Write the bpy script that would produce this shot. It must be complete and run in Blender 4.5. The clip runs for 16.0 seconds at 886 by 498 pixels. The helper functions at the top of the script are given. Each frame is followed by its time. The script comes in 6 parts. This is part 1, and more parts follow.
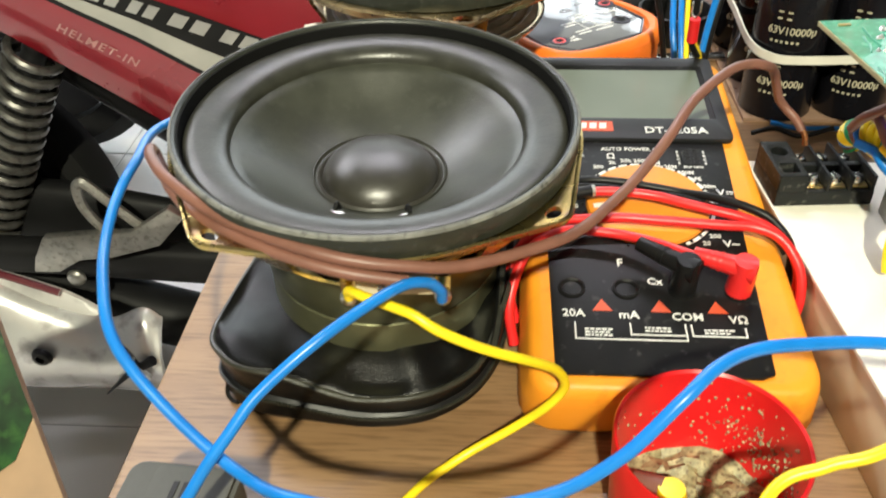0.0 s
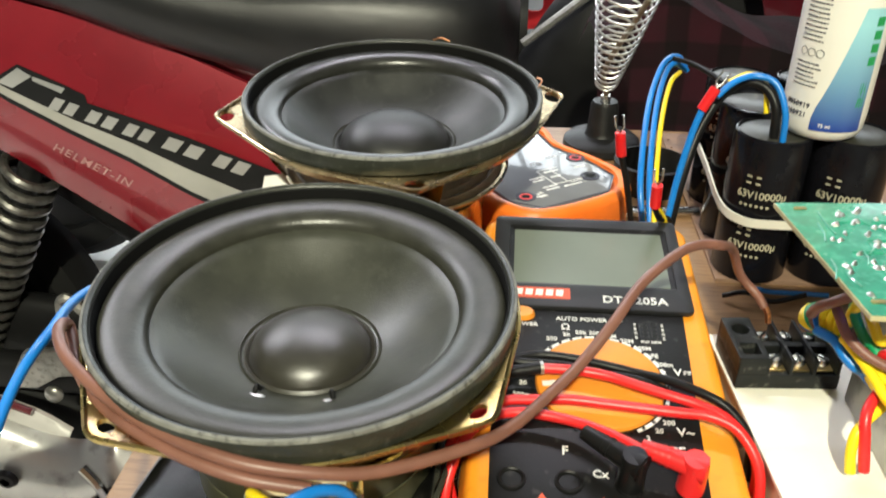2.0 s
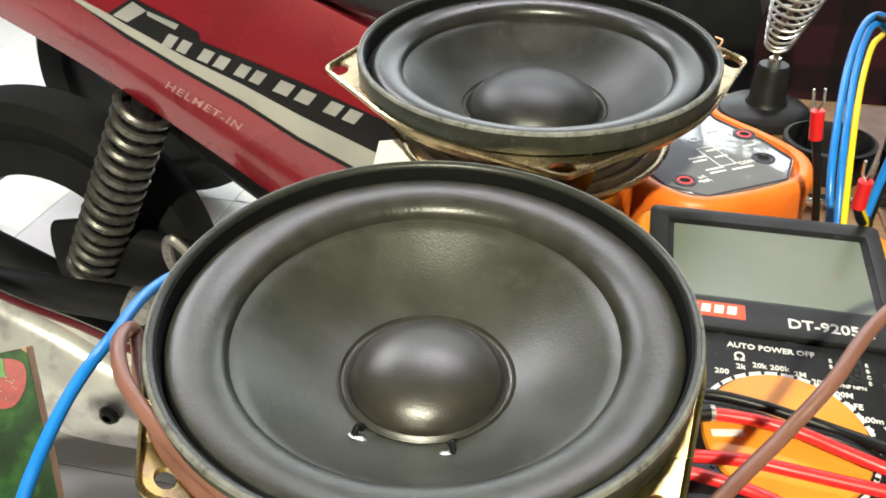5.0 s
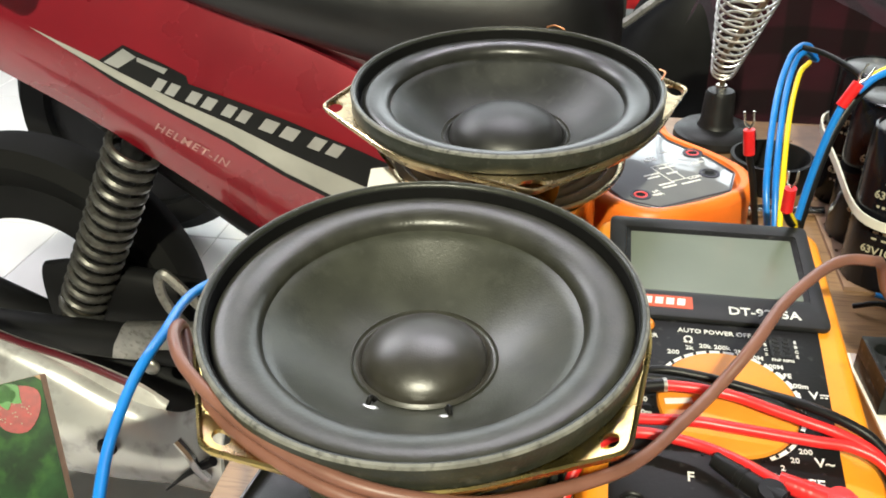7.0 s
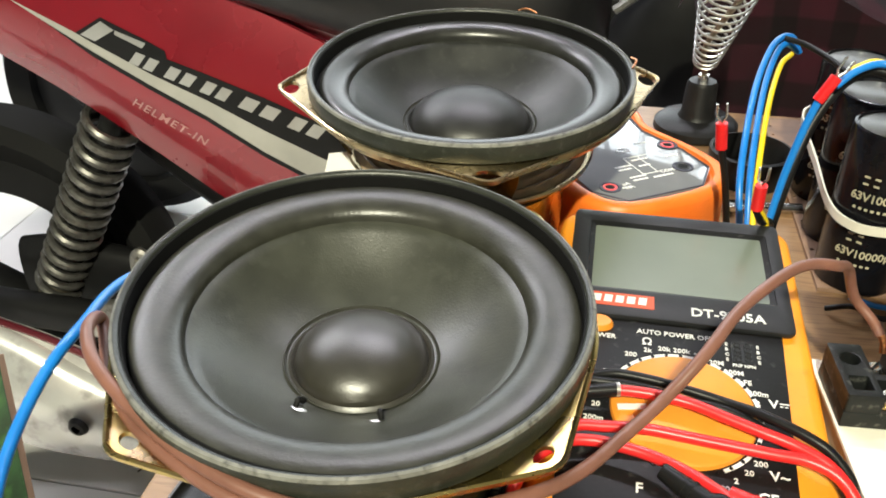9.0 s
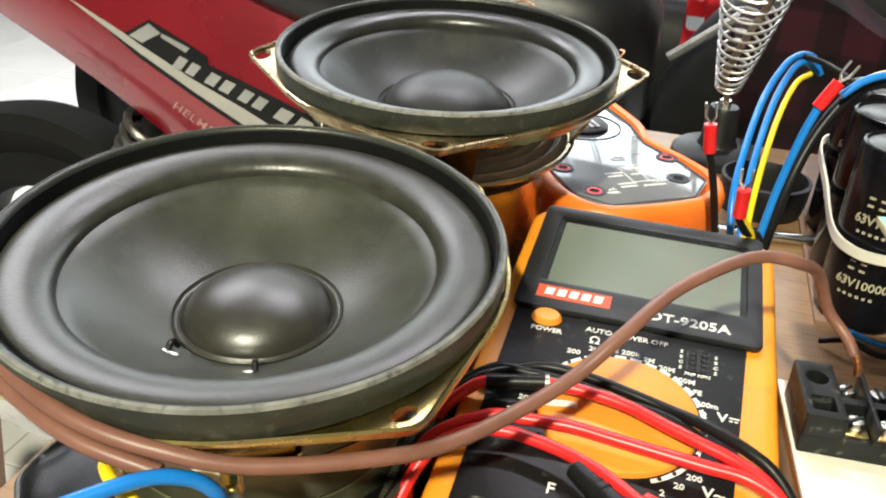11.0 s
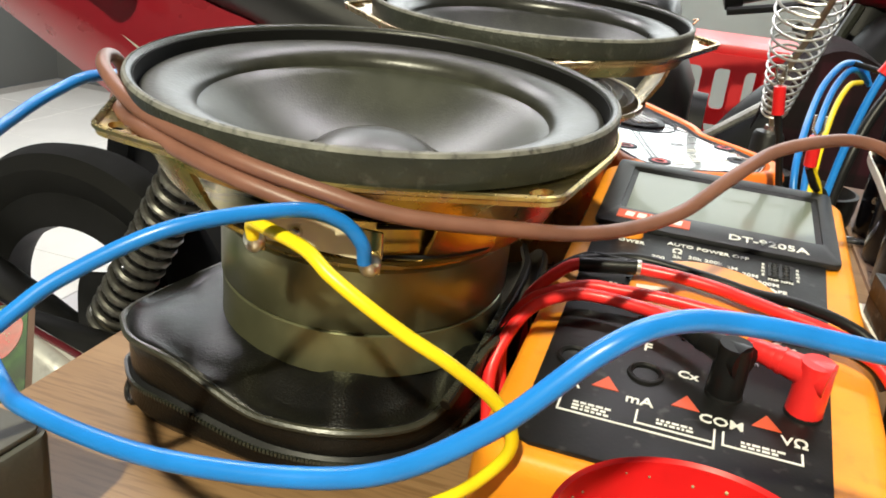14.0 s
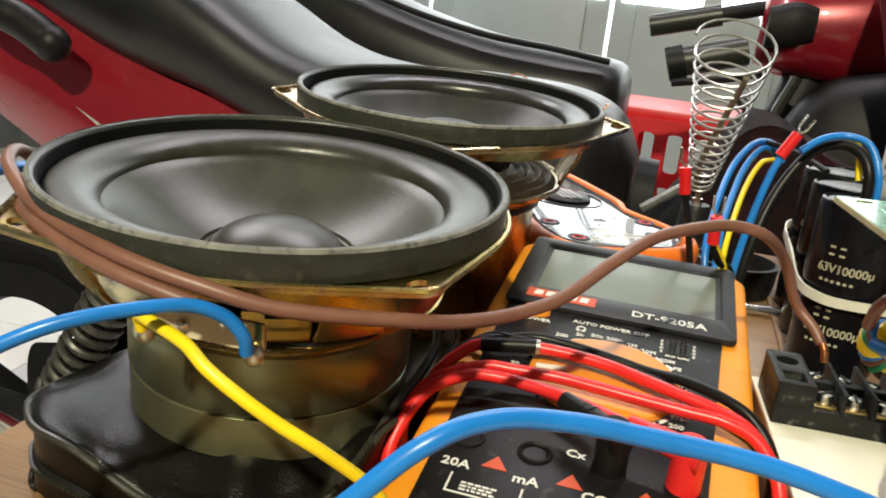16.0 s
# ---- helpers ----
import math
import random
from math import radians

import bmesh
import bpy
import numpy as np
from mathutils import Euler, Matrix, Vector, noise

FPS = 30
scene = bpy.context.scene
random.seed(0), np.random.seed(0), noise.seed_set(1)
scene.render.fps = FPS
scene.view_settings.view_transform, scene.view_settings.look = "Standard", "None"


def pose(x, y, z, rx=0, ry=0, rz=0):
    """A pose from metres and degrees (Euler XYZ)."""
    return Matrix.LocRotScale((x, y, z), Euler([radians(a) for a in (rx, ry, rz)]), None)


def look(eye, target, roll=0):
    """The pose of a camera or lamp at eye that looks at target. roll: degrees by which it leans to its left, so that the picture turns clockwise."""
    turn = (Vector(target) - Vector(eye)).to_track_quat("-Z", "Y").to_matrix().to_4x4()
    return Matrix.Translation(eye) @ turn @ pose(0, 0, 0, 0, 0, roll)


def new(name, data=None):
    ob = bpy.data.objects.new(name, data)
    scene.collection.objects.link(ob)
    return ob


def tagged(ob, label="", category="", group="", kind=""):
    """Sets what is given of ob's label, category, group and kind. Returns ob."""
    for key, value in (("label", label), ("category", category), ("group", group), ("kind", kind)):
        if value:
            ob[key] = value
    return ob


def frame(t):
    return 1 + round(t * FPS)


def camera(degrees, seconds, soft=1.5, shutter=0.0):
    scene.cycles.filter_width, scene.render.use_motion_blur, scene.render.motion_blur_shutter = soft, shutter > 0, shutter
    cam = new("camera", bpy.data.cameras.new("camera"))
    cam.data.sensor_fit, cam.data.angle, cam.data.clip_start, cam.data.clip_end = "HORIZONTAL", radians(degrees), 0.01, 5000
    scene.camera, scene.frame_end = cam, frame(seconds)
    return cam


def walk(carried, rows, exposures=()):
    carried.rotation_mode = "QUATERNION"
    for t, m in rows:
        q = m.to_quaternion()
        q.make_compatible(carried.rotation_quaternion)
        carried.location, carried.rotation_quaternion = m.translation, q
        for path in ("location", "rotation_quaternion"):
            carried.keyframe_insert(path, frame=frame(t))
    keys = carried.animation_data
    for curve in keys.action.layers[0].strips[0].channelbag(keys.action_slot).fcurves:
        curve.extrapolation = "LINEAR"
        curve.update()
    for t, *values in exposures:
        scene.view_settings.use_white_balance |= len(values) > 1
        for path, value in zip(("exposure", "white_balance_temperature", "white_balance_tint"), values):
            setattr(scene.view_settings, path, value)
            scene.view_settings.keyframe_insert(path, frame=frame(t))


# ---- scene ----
from mathutils.bvhtree import BVHTree

cam = camera(56.00, 16.0, 1.8, 0.5)
PATH = [
    (0, (-0.04589, -0.21468, 0.22281), (-0.07645, 0.18227, -0.07967), -1.479),
    (0.5, (-0.03884, -0.20388, 0.22391), (-0.06697, 0.20414, -0.06371), -1.300),
    (1, (-0.03359, -0.19743, 0.22536), (-0.06445, 0.22573, -0.03918), -0.419),
    (1.5, (-0.03487, -0.18884, 0.22531), (-0.07062, 0.23863, -0.03159), 0.424),
    (2, (-0.02392, -0.18861, 0.23419), (-0.06074, 0.24408, -0.01365), 0.135),
    (2.5, (-0.02565, -0.18321, 0.24101), (-0.06284, 0.25486, 0.00287), 0.367),
    (3, (-0.02440, -0.18550, 0.23856), (-0.06402, 0.25191, -0.00040), 0.325),
    (3.5, (-0.02202, -0.18438, 0.24060), (-0.06675, 0.25057, -0.00193), -0.240),
    (4, (-0.02996, -0.17751, 0.23585), (-0.08883, 0.25416, -0.00949), 0.029),
    (4.5, (-0.04471, -0.13753, 0.21922), (-0.13333, 0.27648, -0.04675), 0.036),
    (4.7, (-0.04460, -0.12873, 0.21675), (-0.13980, 0.27775, -0.05840), -0.383),
    (7, (-0.03852, -0.17317, 0.23445), (-0.12266, 0.24667, -0.02373), -1.529),
    (7.5, (-0.04376, -0.17022, 0.23781), (-0.12340, 0.24873, -0.02322), -0.985),
    (8, (-0.03923, -0.16970, 0.24049), (-0.11355, 0.24637, -0.02665), -0.574),
    (10.5, (-0.00054, -0.13489, 0.20195), (-0.10395, 0.27813, -0.06019), 2.752),
    (11, (0.01311, -0.14219, 0.19805), (-0.10490, 0.27910, -0.04399), 2.900),
    (11.5, (0.03426, -0.14515, 0.19515), (-0.08992, 0.28442, -0.02857), 1.288),
    (12, (0.04428, -0.14772, 0.18831), (-0.07448, 0.28546, -0.03134), 0.960),
    (12.5, (0.04265, -0.15507, 0.17984), (-0.06759, 0.28263, -0.03526), 2.186),
    (13, (0.01839, -0.17697, 0.16097), (-0.08761, 0.26843, -0.03999), 5.505),
    (13.5, (-0.00258, -0.18772, 0.14319), (-0.11926, 0.26038, -0.04547), 7.004),
    (14, (0.00088, -0.18682, 0.13664), (-0.13061, 0.26026, -0.04455), 6.316),
    (14.5, (0.00138, -0.18741, 0.13511), (-0.13235, 0.26275, -0.03657), 6.569),
    (15, (0.00823, -0.18623, 0.14401), (-0.12686, 0.26888, -0.01291), 6.263),
    (15.5, (0.01413, -0.18624, 0.14603), (-0.11405, 0.27413, -0.00103), 6.302),
    (16, (0.02104, -0.18764, 0.14788), (-0.10020, 0.27547, 0.00354), 6.367),
]
walk(cam, [(t, look(eye, target, roll)) for t, eye, target, roll in PATH], [(0.0, -0.62, 6150), (2.0, -0.68, 6100), (3.5, -0.72, 6300), (4.5, -0.46, 6200), (8.0, -0.55, 6150), (10.5, -0.42, 6150), (11.5, -0.64, 6150), (12.5, -0.95, 5950), (13.0, -1.05, 6250), (13.5, -0.76, 6400), (14.5, -0.60, 6350), (15.0, -0.82, 6400), (16.0, -0.97, 6450)])

# ---- light ----
world = bpy.data.worlds.new("room_air")
scene.world = world
world.use_nodes = True
world.node_tree.nodes["Background"].inputs[0].default_value = (0.9, 0.95, 1.0, 1)
world.node_tree.nodes["Background"].inputs[1].default_value = 0.12


def area(name, m, sx, sy, watts, colour):
    d = bpy.data.lights.new(name, "AREA")
    d.shape, d.size, d.size_y, d.energy, d.color = "RECTANGLE", sx, sy, watts, colour
    o = new(name, d)
    o.matrix_world = m
    return o


area("tube_light_far", look((-0.1, 1.30, 1.90), (-0.1, 0.5, 0.0)), 1.15, 0.06, 35, (1.0, 0.94, 0.98))
# added fill that brightens the floor at the left; no known source
area("floor_fill_light", look((-1.75, 1.55, 1.90), (-1.5, 1.2, -0.7)), 1.15, 0.06, 62, (1.0, 0.96, 0.97))
area("lamp_light_near", look((-0.05, -1.55, 1.60), (-0.05, 0.1, 0.0)), 0.07, 0.07, 130, (0.98, 0.92, 0.66))


# ---- materials ----
def rgb(c):
    return (*c, 1.0)


def mat(name, colour, rough=0.5, metal=0.0, vary=0.18, scale=60.0, grain=900.0, bump=0.08, coat=0.0, second=None, amount=0.35, transmission=0.0, emit=0.0, spec=0.5):
    """Colour that drifts at one scale, fine relief and gloss changes at another."""
    m = bpy.data.materials.new(name)
    m.use_nodes = True
    t, b = m.node_tree, m.node_tree.nodes["Principled BSDF"]
    link, node = t.links.new, t.nodes.new
    co = node("ShaderNodeTexCoord")
    n1, n2 = node("ShaderNodeTexNoise"), node("ShaderNodeTexNoise")
    n1.inputs["Scale"].default_value, n1.inputs["Detail"].default_value = scale, 6
    n2.inputs["Scale"].default_value, n2.inputs["Detail"].default_value = grain, 3
    link(co.outputs["Object"], n1.inputs["Vector"]), link(co.outputs["Object"], n2.inputs["Vector"])
    ramp = node("ShaderNodeValToRGB")
    dark = tuple(max(0.0, c * (1 - vary)) for c in colour)
    light = tuple(min(1.0, c * (1 + vary)) for c in colour)
    ramp.color_ramp.elements[0].position, ramp.color_ramp.elements[1].position = 0.3, 0.7
    ramp.color_ramp.elements[0].color, ramp.color_ramp.elements[1].color = rgb(dark), rgb(light)
    link(n1.outputs["Fac"], ramp.inputs["Fac"])
    out = ramp.outputs["Color"]
    if second:
        n3 = node("ShaderNodeTexNoise")
        n3.inputs["Scale"].default_value, n3.inputs["Detail"].default_value = scale * 2.3, 8
        link(co.outputs["Object"], n3.inputs["Vector"])
        r3 = node("ShaderNodeValToRGB")
        r3.color_ramp.elements[0].position, r3.color_ramp.elements[1].position = 0.62 - amount * 0.3, 0.75 - amount * 0.2
        link(n3.outputs["Fac"], r3.inputs["Fac"])
        mix = node("ShaderNodeMix")
        mix.data_type = "RGBA"
        link(r3.outputs["Color"], mix.inputs["Factor"]), link(out, mix.inputs["A"])
        mix.inputs["B"].default_value = rgb(second)
        out = mix.outputs["Result"]
    link(out, b.inputs["Base Color"])
    mr = node("ShaderNodeMapRange")
    mr.inputs["To Min"].default_value, mr.inputs["To Max"].default_value = max(0.02, rough * 0.8), min(1.0, rough * 1.2)
    link(n1.outputs["Fac"], mr.inputs["Value"]), link(mr.outputs["Result"], b.inputs["Roughness"])
    bp = node("ShaderNodeBump")
    bp.inputs["Strength"].default_value, bp.inputs["Distance"].default_value = bump, 0.0006
    link(n2.outputs["Fac"], bp.inputs["Height"]), link(bp.outputs["Normal"], b.inputs["Normal"])
    b.inputs["Metallic"].default_value, b.inputs["Coat Weight"].default_value = metal, coat
    b.inputs["Transmission Weight"].default_value, b.inputs["Specular IOR Level"].default_value = transmission, spec
    if emit:
        b.inputs["Emission Color"].default_value, b.inputs["Emission Strength"].default_value = rgb(colour), emit
    return m


def wood(name, base, dark, along=0, stretch=14.0, rough=0.38):
    m = bpy.data.materials.new(name)
    m.use_nodes = True
    t, b = m.node_tree, m.node_tree.nodes["Principled BSDF"]
    link, node = t.links.new, t.nodes.new
    co, mp = node("ShaderNodeTexCoord"), node("ShaderNodeMapping")
    sc = [90.0, 90.0, 90.0]
    sc[along] = 90.0 / stretch
    mp.inputs["Scale"].default_value = sc
    link(co.outputs["Object"], mp.inputs["Vector"])
    n1, n2 = node("ShaderNodeTexNoise"), node("ShaderNodeTexNoise")
    n1.inputs["Scale"].default_value, n1.inputs["Detail"].default_value, n1.inputs["Distortion"].default_value = 0.9, 6, 0.6
    n2.inputs["Scale"].default_value, n2.inputs["Detail"].default_value = 8.0, 6
    link(mp.outputs["Vector"], n1.inputs["Vector"]), link(mp.outputs["Vector"], n2.inputs["Vector"])
    r1 = node("ShaderNodeValToRGB")
    r1.color_ramp.elements[0].position, r1.color_ramp.elements[1].position = 0.32, 0.68
    r1.color_ramp.elements[0].color, r1.color_ramp.elements[1].color = rgb(dark), rgb(base)
    link(n1.outputs["Fac"], r1.inputs["Fac"])
    r2 = node("ShaderNodeValToRGB")
    r2.color_ramp.elements[0].position, r2.color_ramp.elements[1].position = 0.38, 0.52
    r2.color_ramp.elements[0].color, r2.color_ramp.elements[1].color = (0.62, 0.58, 0.55, 1), (1, 1, 1, 1)
    link(n2.outputs["Fac"], r2.inputs["Fac"])
    mix = node("ShaderNodeMix")
    mix.data_type, mix.blend_type = "RGBA", "MULTIPLY"
    mix.inputs["Factor"].default_value = 0.75
    link(r1.outputs["Color"], mix.inputs["A"]), link(r2.outputs["Color"], mix.inputs["B"])
    link(mix.outputs["Result"], b.inputs["Base Color"])
    b.inputs["Roughness"].default_value = rough
    bp = node("ShaderNodeBump")
    bp.inputs["Strength"].default_value, bp.inputs["Distance"].default_value = 0.12, 0.0004
    link(n2.outputs["Fac"], bp.inputs["Height"]), link(bp.outputs["Normal"], b.inputs["Normal"])
    return m


def plaid(name):
    m = mat(name, (0.045, 0.006, 0.014), 0.9, vary=0.4, scale=25, grain=1500, bump=0.5)
    t, b = m.node_tree, m.node_tree.nodes["Principled BSDF"]
    link, node = t.links.new, t.nodes.new
    old = b.inputs["Base Color"].links[0].from_socket
    co = node("ShaderNodeTexCoord")
    for axis, width in (("X", 28.0), ("Z", 24.0)):
        w = node("ShaderNodeTexWave")
        w.bands_direction = axis
        w.inputs["Scale"].default_value, w.inputs["Distortion"].default_value = width / 4, 1.0
        link(co.outputs["Object"], w.inputs["Vector"])
        r = node("ShaderNodeValToRGB")
        r.color_ramp.elements[0].position, r.color_ramp.elements[1].position = 0.55, 0.7
        r.color_ramp.elements[0].color, r.color_ramp.elements[1].color = (1, 1, 1, 1), (0.25, 0.22, 0.3, 1)
        link(w.outputs["Fac"], r.inputs["Fac"])
        x = node("ShaderNodeMix")
        x.data_type, x.blend_type = "RGBA", "MULTIPLY"
        x.inputs["Factor"].default_value = 0.8
        link(old, x.inputs["A"]), link(r.outputs["Color"], x.inputs["B"])
        old = x.outputs["Result"]
    link(old, b.inputs["Base Color"])
    return m


def graded(name, z0, z1, low, high):
    """Print that fades from one colour to another up the object's own height."""
    m = mat(name, low, 0.32, vary=0.1)
    t, b = m.node_tree, m.node_tree.nodes["Principled BSDF"]
    co, xyz, span, mix = (t.nodes.new("ShaderNode" + k) for k in ("TexCoord", "SeparateXYZ", "MapRange", "Mix"))
    mix.data_type = "RGBA"
    span.inputs["From Min"].default_value, span.inputs["From Max"].default_value = z0, z1
    mix.inputs["A"].default_value, mix.inputs["B"].default_value = rgb(low), rgb(high)
    t.links.new(co.outputs["Object"], xyz.inputs["Vector"])
    t.links.new(xyz.outputs["Z"], span.inputs["Value"])
    t.links.new(span.outputs["Result"], mix.inputs["Factor"])
    t.links.new(mix.outputs["Result"], b.inputs["Base Color"])
    return m


M = dict(
    table=wood("table_laminate", (0.32, 0.195, 0.098), (0.225, 0.130, 0.062)),
    cream=mat("cream_wood", (0.62, 0.54, 0.36), 0.6, vary=0.1, scale=40),
    white_board=mat("white_board", (0.84, 0.82, 0.72), 0.5, vary=0.04, scale=30),
    # near-black that paints in the shade of gaps and holes
    shade_black=mat("matt_shade_black", (0.006, 0.006, 0.006), 0.8, vary=0.2, spec=0.15),
    rubber=mat("black_rubber", (0.022, 0.024, 0.018), 0.36, vary=0.18, scale=160, bump=0.3, second=(0.05, 0.05, 0.042), amount=0.1),
    rubber_roll=mat("rubber_roll", (0.030, 0.030, 0.023), 0.33, vary=0.25, scale=170, bump=0.16),
    roll_dark=mat("dark_rubber_roll", (0.020, 0.020, 0.018), 0.30, vary=0.25, scale=170, bump=0.14),
    cone=mat("paper_cone", (0.036, 0.0375, 0.027), 0.34, vary=0.25, scale=90, grain=1600, bump=0.16, second=(0.046, 0.048, 0.036), amount=0.22, spec=0.65),
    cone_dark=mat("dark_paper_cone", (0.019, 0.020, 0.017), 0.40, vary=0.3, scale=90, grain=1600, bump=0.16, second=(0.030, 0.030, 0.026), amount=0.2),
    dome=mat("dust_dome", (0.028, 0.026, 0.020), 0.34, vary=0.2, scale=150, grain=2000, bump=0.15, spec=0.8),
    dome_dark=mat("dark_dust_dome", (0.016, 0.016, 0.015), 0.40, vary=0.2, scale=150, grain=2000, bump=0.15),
    zinc=mat("yellow_zinc", (0.52, 0.40, 0.15), 0.27, 1.0, vary=0.25, scale=70, second=(0.42, 0.30, 0.18), amount=0.3, bump=0.06),
    bronze=mat("bronze_zinc", (0.46, 0.36, 0.20), 0.27, 1.0, vary=0.3, scale=50, second=(0.30, 0.23, 0.13), amount=0.3, bump=0.08),
    ferrite=mat("ferrite", (0.20, 0.20, 0.115), 0.30, 0.75, vary=0.14, scale=60, bump=0.05),
    steel=mat("bright_steel", (0.72, 0.71, 0.68), 0.22, 1.0, vary=0.1, scale=200),
    solder=mat("solder", (0.66, 0.66, 0.62), 0.3, 1.0, vary=0.2, scale=500),
    alu=mat("dull_aluminium", (0.46, 0.45, 0.42), 0.42, 0.9, vary=0.15, scale=70, second=(0.3, 0.29, 0.26), amount=0.3),
    spider=mat("woven_spider", (0.58, 0.43, 0.27), 0.6, vary=0.2, scale=120, grain=2200, bump=0.3),
    led=mat("violet_led", (0.16, 0.10, 1.0), 0.3, vary=0.0, emit=14.0),
    paper=mat("white_paper", (0.8, 0.78, 0.76), 0.8, vary=0.05),
    blue=mat("blue_insulation", (0.012, 0.19, 0.62), 0.32, vary=0.12, scale=90, bump=0.03),
    yellow=mat("yellow_insulation", (0.90, 0.68, 0.010), 0.34, vary=0.08, scale=90, bump=0.03),
    brown=mat("brown_insulation", (0.19, 0.085, 0.06), 0.42, vary=0.15, scale=90, bump=0.05),
    copper=mat("copper_strands", (0.75, 0.33, 0.14), 0.35, 1.0, vary=0.3, scale=900),
    green_w=mat("green_insulation", (0.01, 0.28, 0.10), 0.35, vary=0.1),
    red=mat("red_insulation", (0.72, 0.022, 0.022), 0.35, vary=0.12, scale=90, bump=0.03),
    black_w=mat("black_insulation", (0.008, 0.008, 0.0085), 0.38, vary=0.2, scale=90, bump=0.04, spec=0.22),
    holster=mat("orange_rubber", (0.83, 0.30, 0.012), 0.5, vary=0.08, scale=50, grain=1400, bump=0.12, second=(0.7, 0.24, 0.01), amount=0.15),
    panel=mat("black_panel", (0.008, 0.008, 0.0085), 0.42, vary=0.2, scale=100, bump=0.08, second=(0.05, 0.05, 0.05), amount=0.05, spec=0.22),
    bezel=mat("dark_bezel", (0.018, 0.0185, 0.020), 0.40, vary=0.15, scale=100, bump=0.06, spec=0.22),
    lcd=mat("lcd_glass", (0.158, 0.185, 0.150), 0.30, vary=0.06, scale=40, bump=0.0, coat=0.25),
    print_white=mat("white_print", (0.78, 0.78, 0.76), 0.6, vary=0.05),
    print_red=mat("red_print", (0.60, 0.085, 0.03), 0.5, vary=0.1),
    dial=mat("orange_dial", (0.80, 0.28, 0.025), 0.42, vary=0.08, scale=60, bump=0.06),
    orange2=mat("orange_case", (0.85, 0.19, 0.018), 0.42, vary=0.08, scale=60, bump=0.08),
    panel2=mat("glossy_grey_panel", (0.17, 0.175, 0.185), 0.16, vary=0.06, scale=50, bump=0.0, coat=1.0),
    pouch=mat("black_leatherette", (0.0035, 0.0035, 0.0035), 0.30, vary=0.3, scale=60, grain=1800, bump=0.3, spec=0.35),
    cup_red=mat("red_plastic", (0.66, 0.012, 0.014), 0.3, vary=0.12, scale=60, bump=0.04),
    rosin=mat("rosin_crumbs", (0.33, 0.31, 0.17), 0.5, vary=0.5, scale=300, grain=600, bump=0.8, second=(0.12, 0.08, 0.04), amount=0.4),
    cap_black=mat("black_sleeve", (0.006, 0.006, 0.008), 0.2, vary=0.25, scale=120, bump=0.02, spec=0.22),
    cap_print=mat("cream_print", (0.42, 0.39, 0.28), 0.5, vary=0.2, scale=500),
    nylon=mat("white_nylon", (0.68, 0.66, 0.58), 0.4, vary=0.08),
    pcb_green=mat("green_board", (0.022, 0.24, 0.145), 0.26, vary=0.25, scale=120, coat=0.5, second=(0.05, 0.34, 0.22), amount=0.4),
    pcb_track=mat("board_track", (0.035, 0.29, 0.18), 0.3, vary=0.2, scale=120, coat=0.5),
    pcb_edge=mat("board_edge", (0.50, 0.45, 0.26), 0.7, vary=0.2),
    brown_board=mat("brown_board", (0.24, 0.15, 0.10), 0.6, vary=0.2, scale=90),
    bottle=mat("white_bottle", (0.80, 0.78, 0.72), 0.32, vary=0.03, scale=40),
    label_fade=graded("fading_blue_label", 0.006, 0.056, (0.010, 0.045, 0.30), (0.34, 0.66, 0.74)),
    faded_print=mat("faded_print", (0.50, 0.24, 0.23), 0.4, vary=0.15, scale=40),
    label_green=mat("green_label", (0.02, 0.30, 0.09), 0.32, vary=0.1),
    print_dark=mat("dark_print", (0.03, 0.03, 0.05), 0.6, vary=0.1),
    iron=mat("cast_iron", (0.011, 0.011, 0.0115), 0.4, vary=0.3, scale=100, bump=0.3, spec=0.22),
    coil_wire=mat("dull_coil_wire", (0.50, 0.50, 0.47), 0.34, 0.85, vary=0.2, scale=120),
    olive=mat("oxidised_rod", (0.30, 0.27, 0.20), 0.4, 0.8, vary=0.2, scale=150),
    grey_plastic=mat("grey_plastic", (0.10, 0.10, 0.095), 0.55, vary=0.12, scale=60, bump=0.15, spec=0.22),
    tb=mat("black_bakelite", (0.010, 0.011, 0.011), 0.42, vary=0.25, scale=120, bump=0.1, second=(0.09, 0.09, 0.08), amount=0.12, spec=0.22),
    bike_red=mat("metallic_red_paint", (0.27, 0.007, 0.017), 0.28, 0.25, vary=0.12, scale=12, grain=3000, bump=0.02, coat=1.0),
    bike_dark_red=mat("dark_red_paint", (0.10, 0.008, 0.014), 0.3, 0.2, vary=0.2, scale=10, grain=3000, bump=0.02, coat=0.8),
    sticker=mat("black_sticker", (0.012, 0.012, 0.013), 0.4, vary=0.2, scale=30, spec=0.22),
    silver_paint=mat("silver_print", (0.55, 0.55, 0.54), 0.35, 0.6, vary=0.12, scale=20),
    stripe=mat("grey_stripe", (0.42, 0.41, 0.38), 0.42, vary=0.15, scale=15),
    vinyl=mat("seat_vinyl", (0.010, 0.010, 0.011), 0.34, vary=0.2, scale=12, grain=1300, bump=0.3),
    black_plastic=mat("black_plastic", (0.010, 0.010, 0.0105), 0.5, vary=0.2, scale=20, grain=900, bump=0.2, spec=0.22),
    tyre=mat("tyre_rubber", (0.011, 0.011, 0.011), 0.75, vary=0.2, scale=20, bump=0.3, spec=0.2),
    chrome=mat("chrome", (0.66, 0.65, 0.63), 0.18, 1.0, vary=0.12, scale=30),
    spring=mat("worn_spring_steel", (0.19, 0.185, 0.17), 0.40, 0.8, vary=0.25, scale=60, second=(0.12, 0.11, 0.10), amount=0.3),
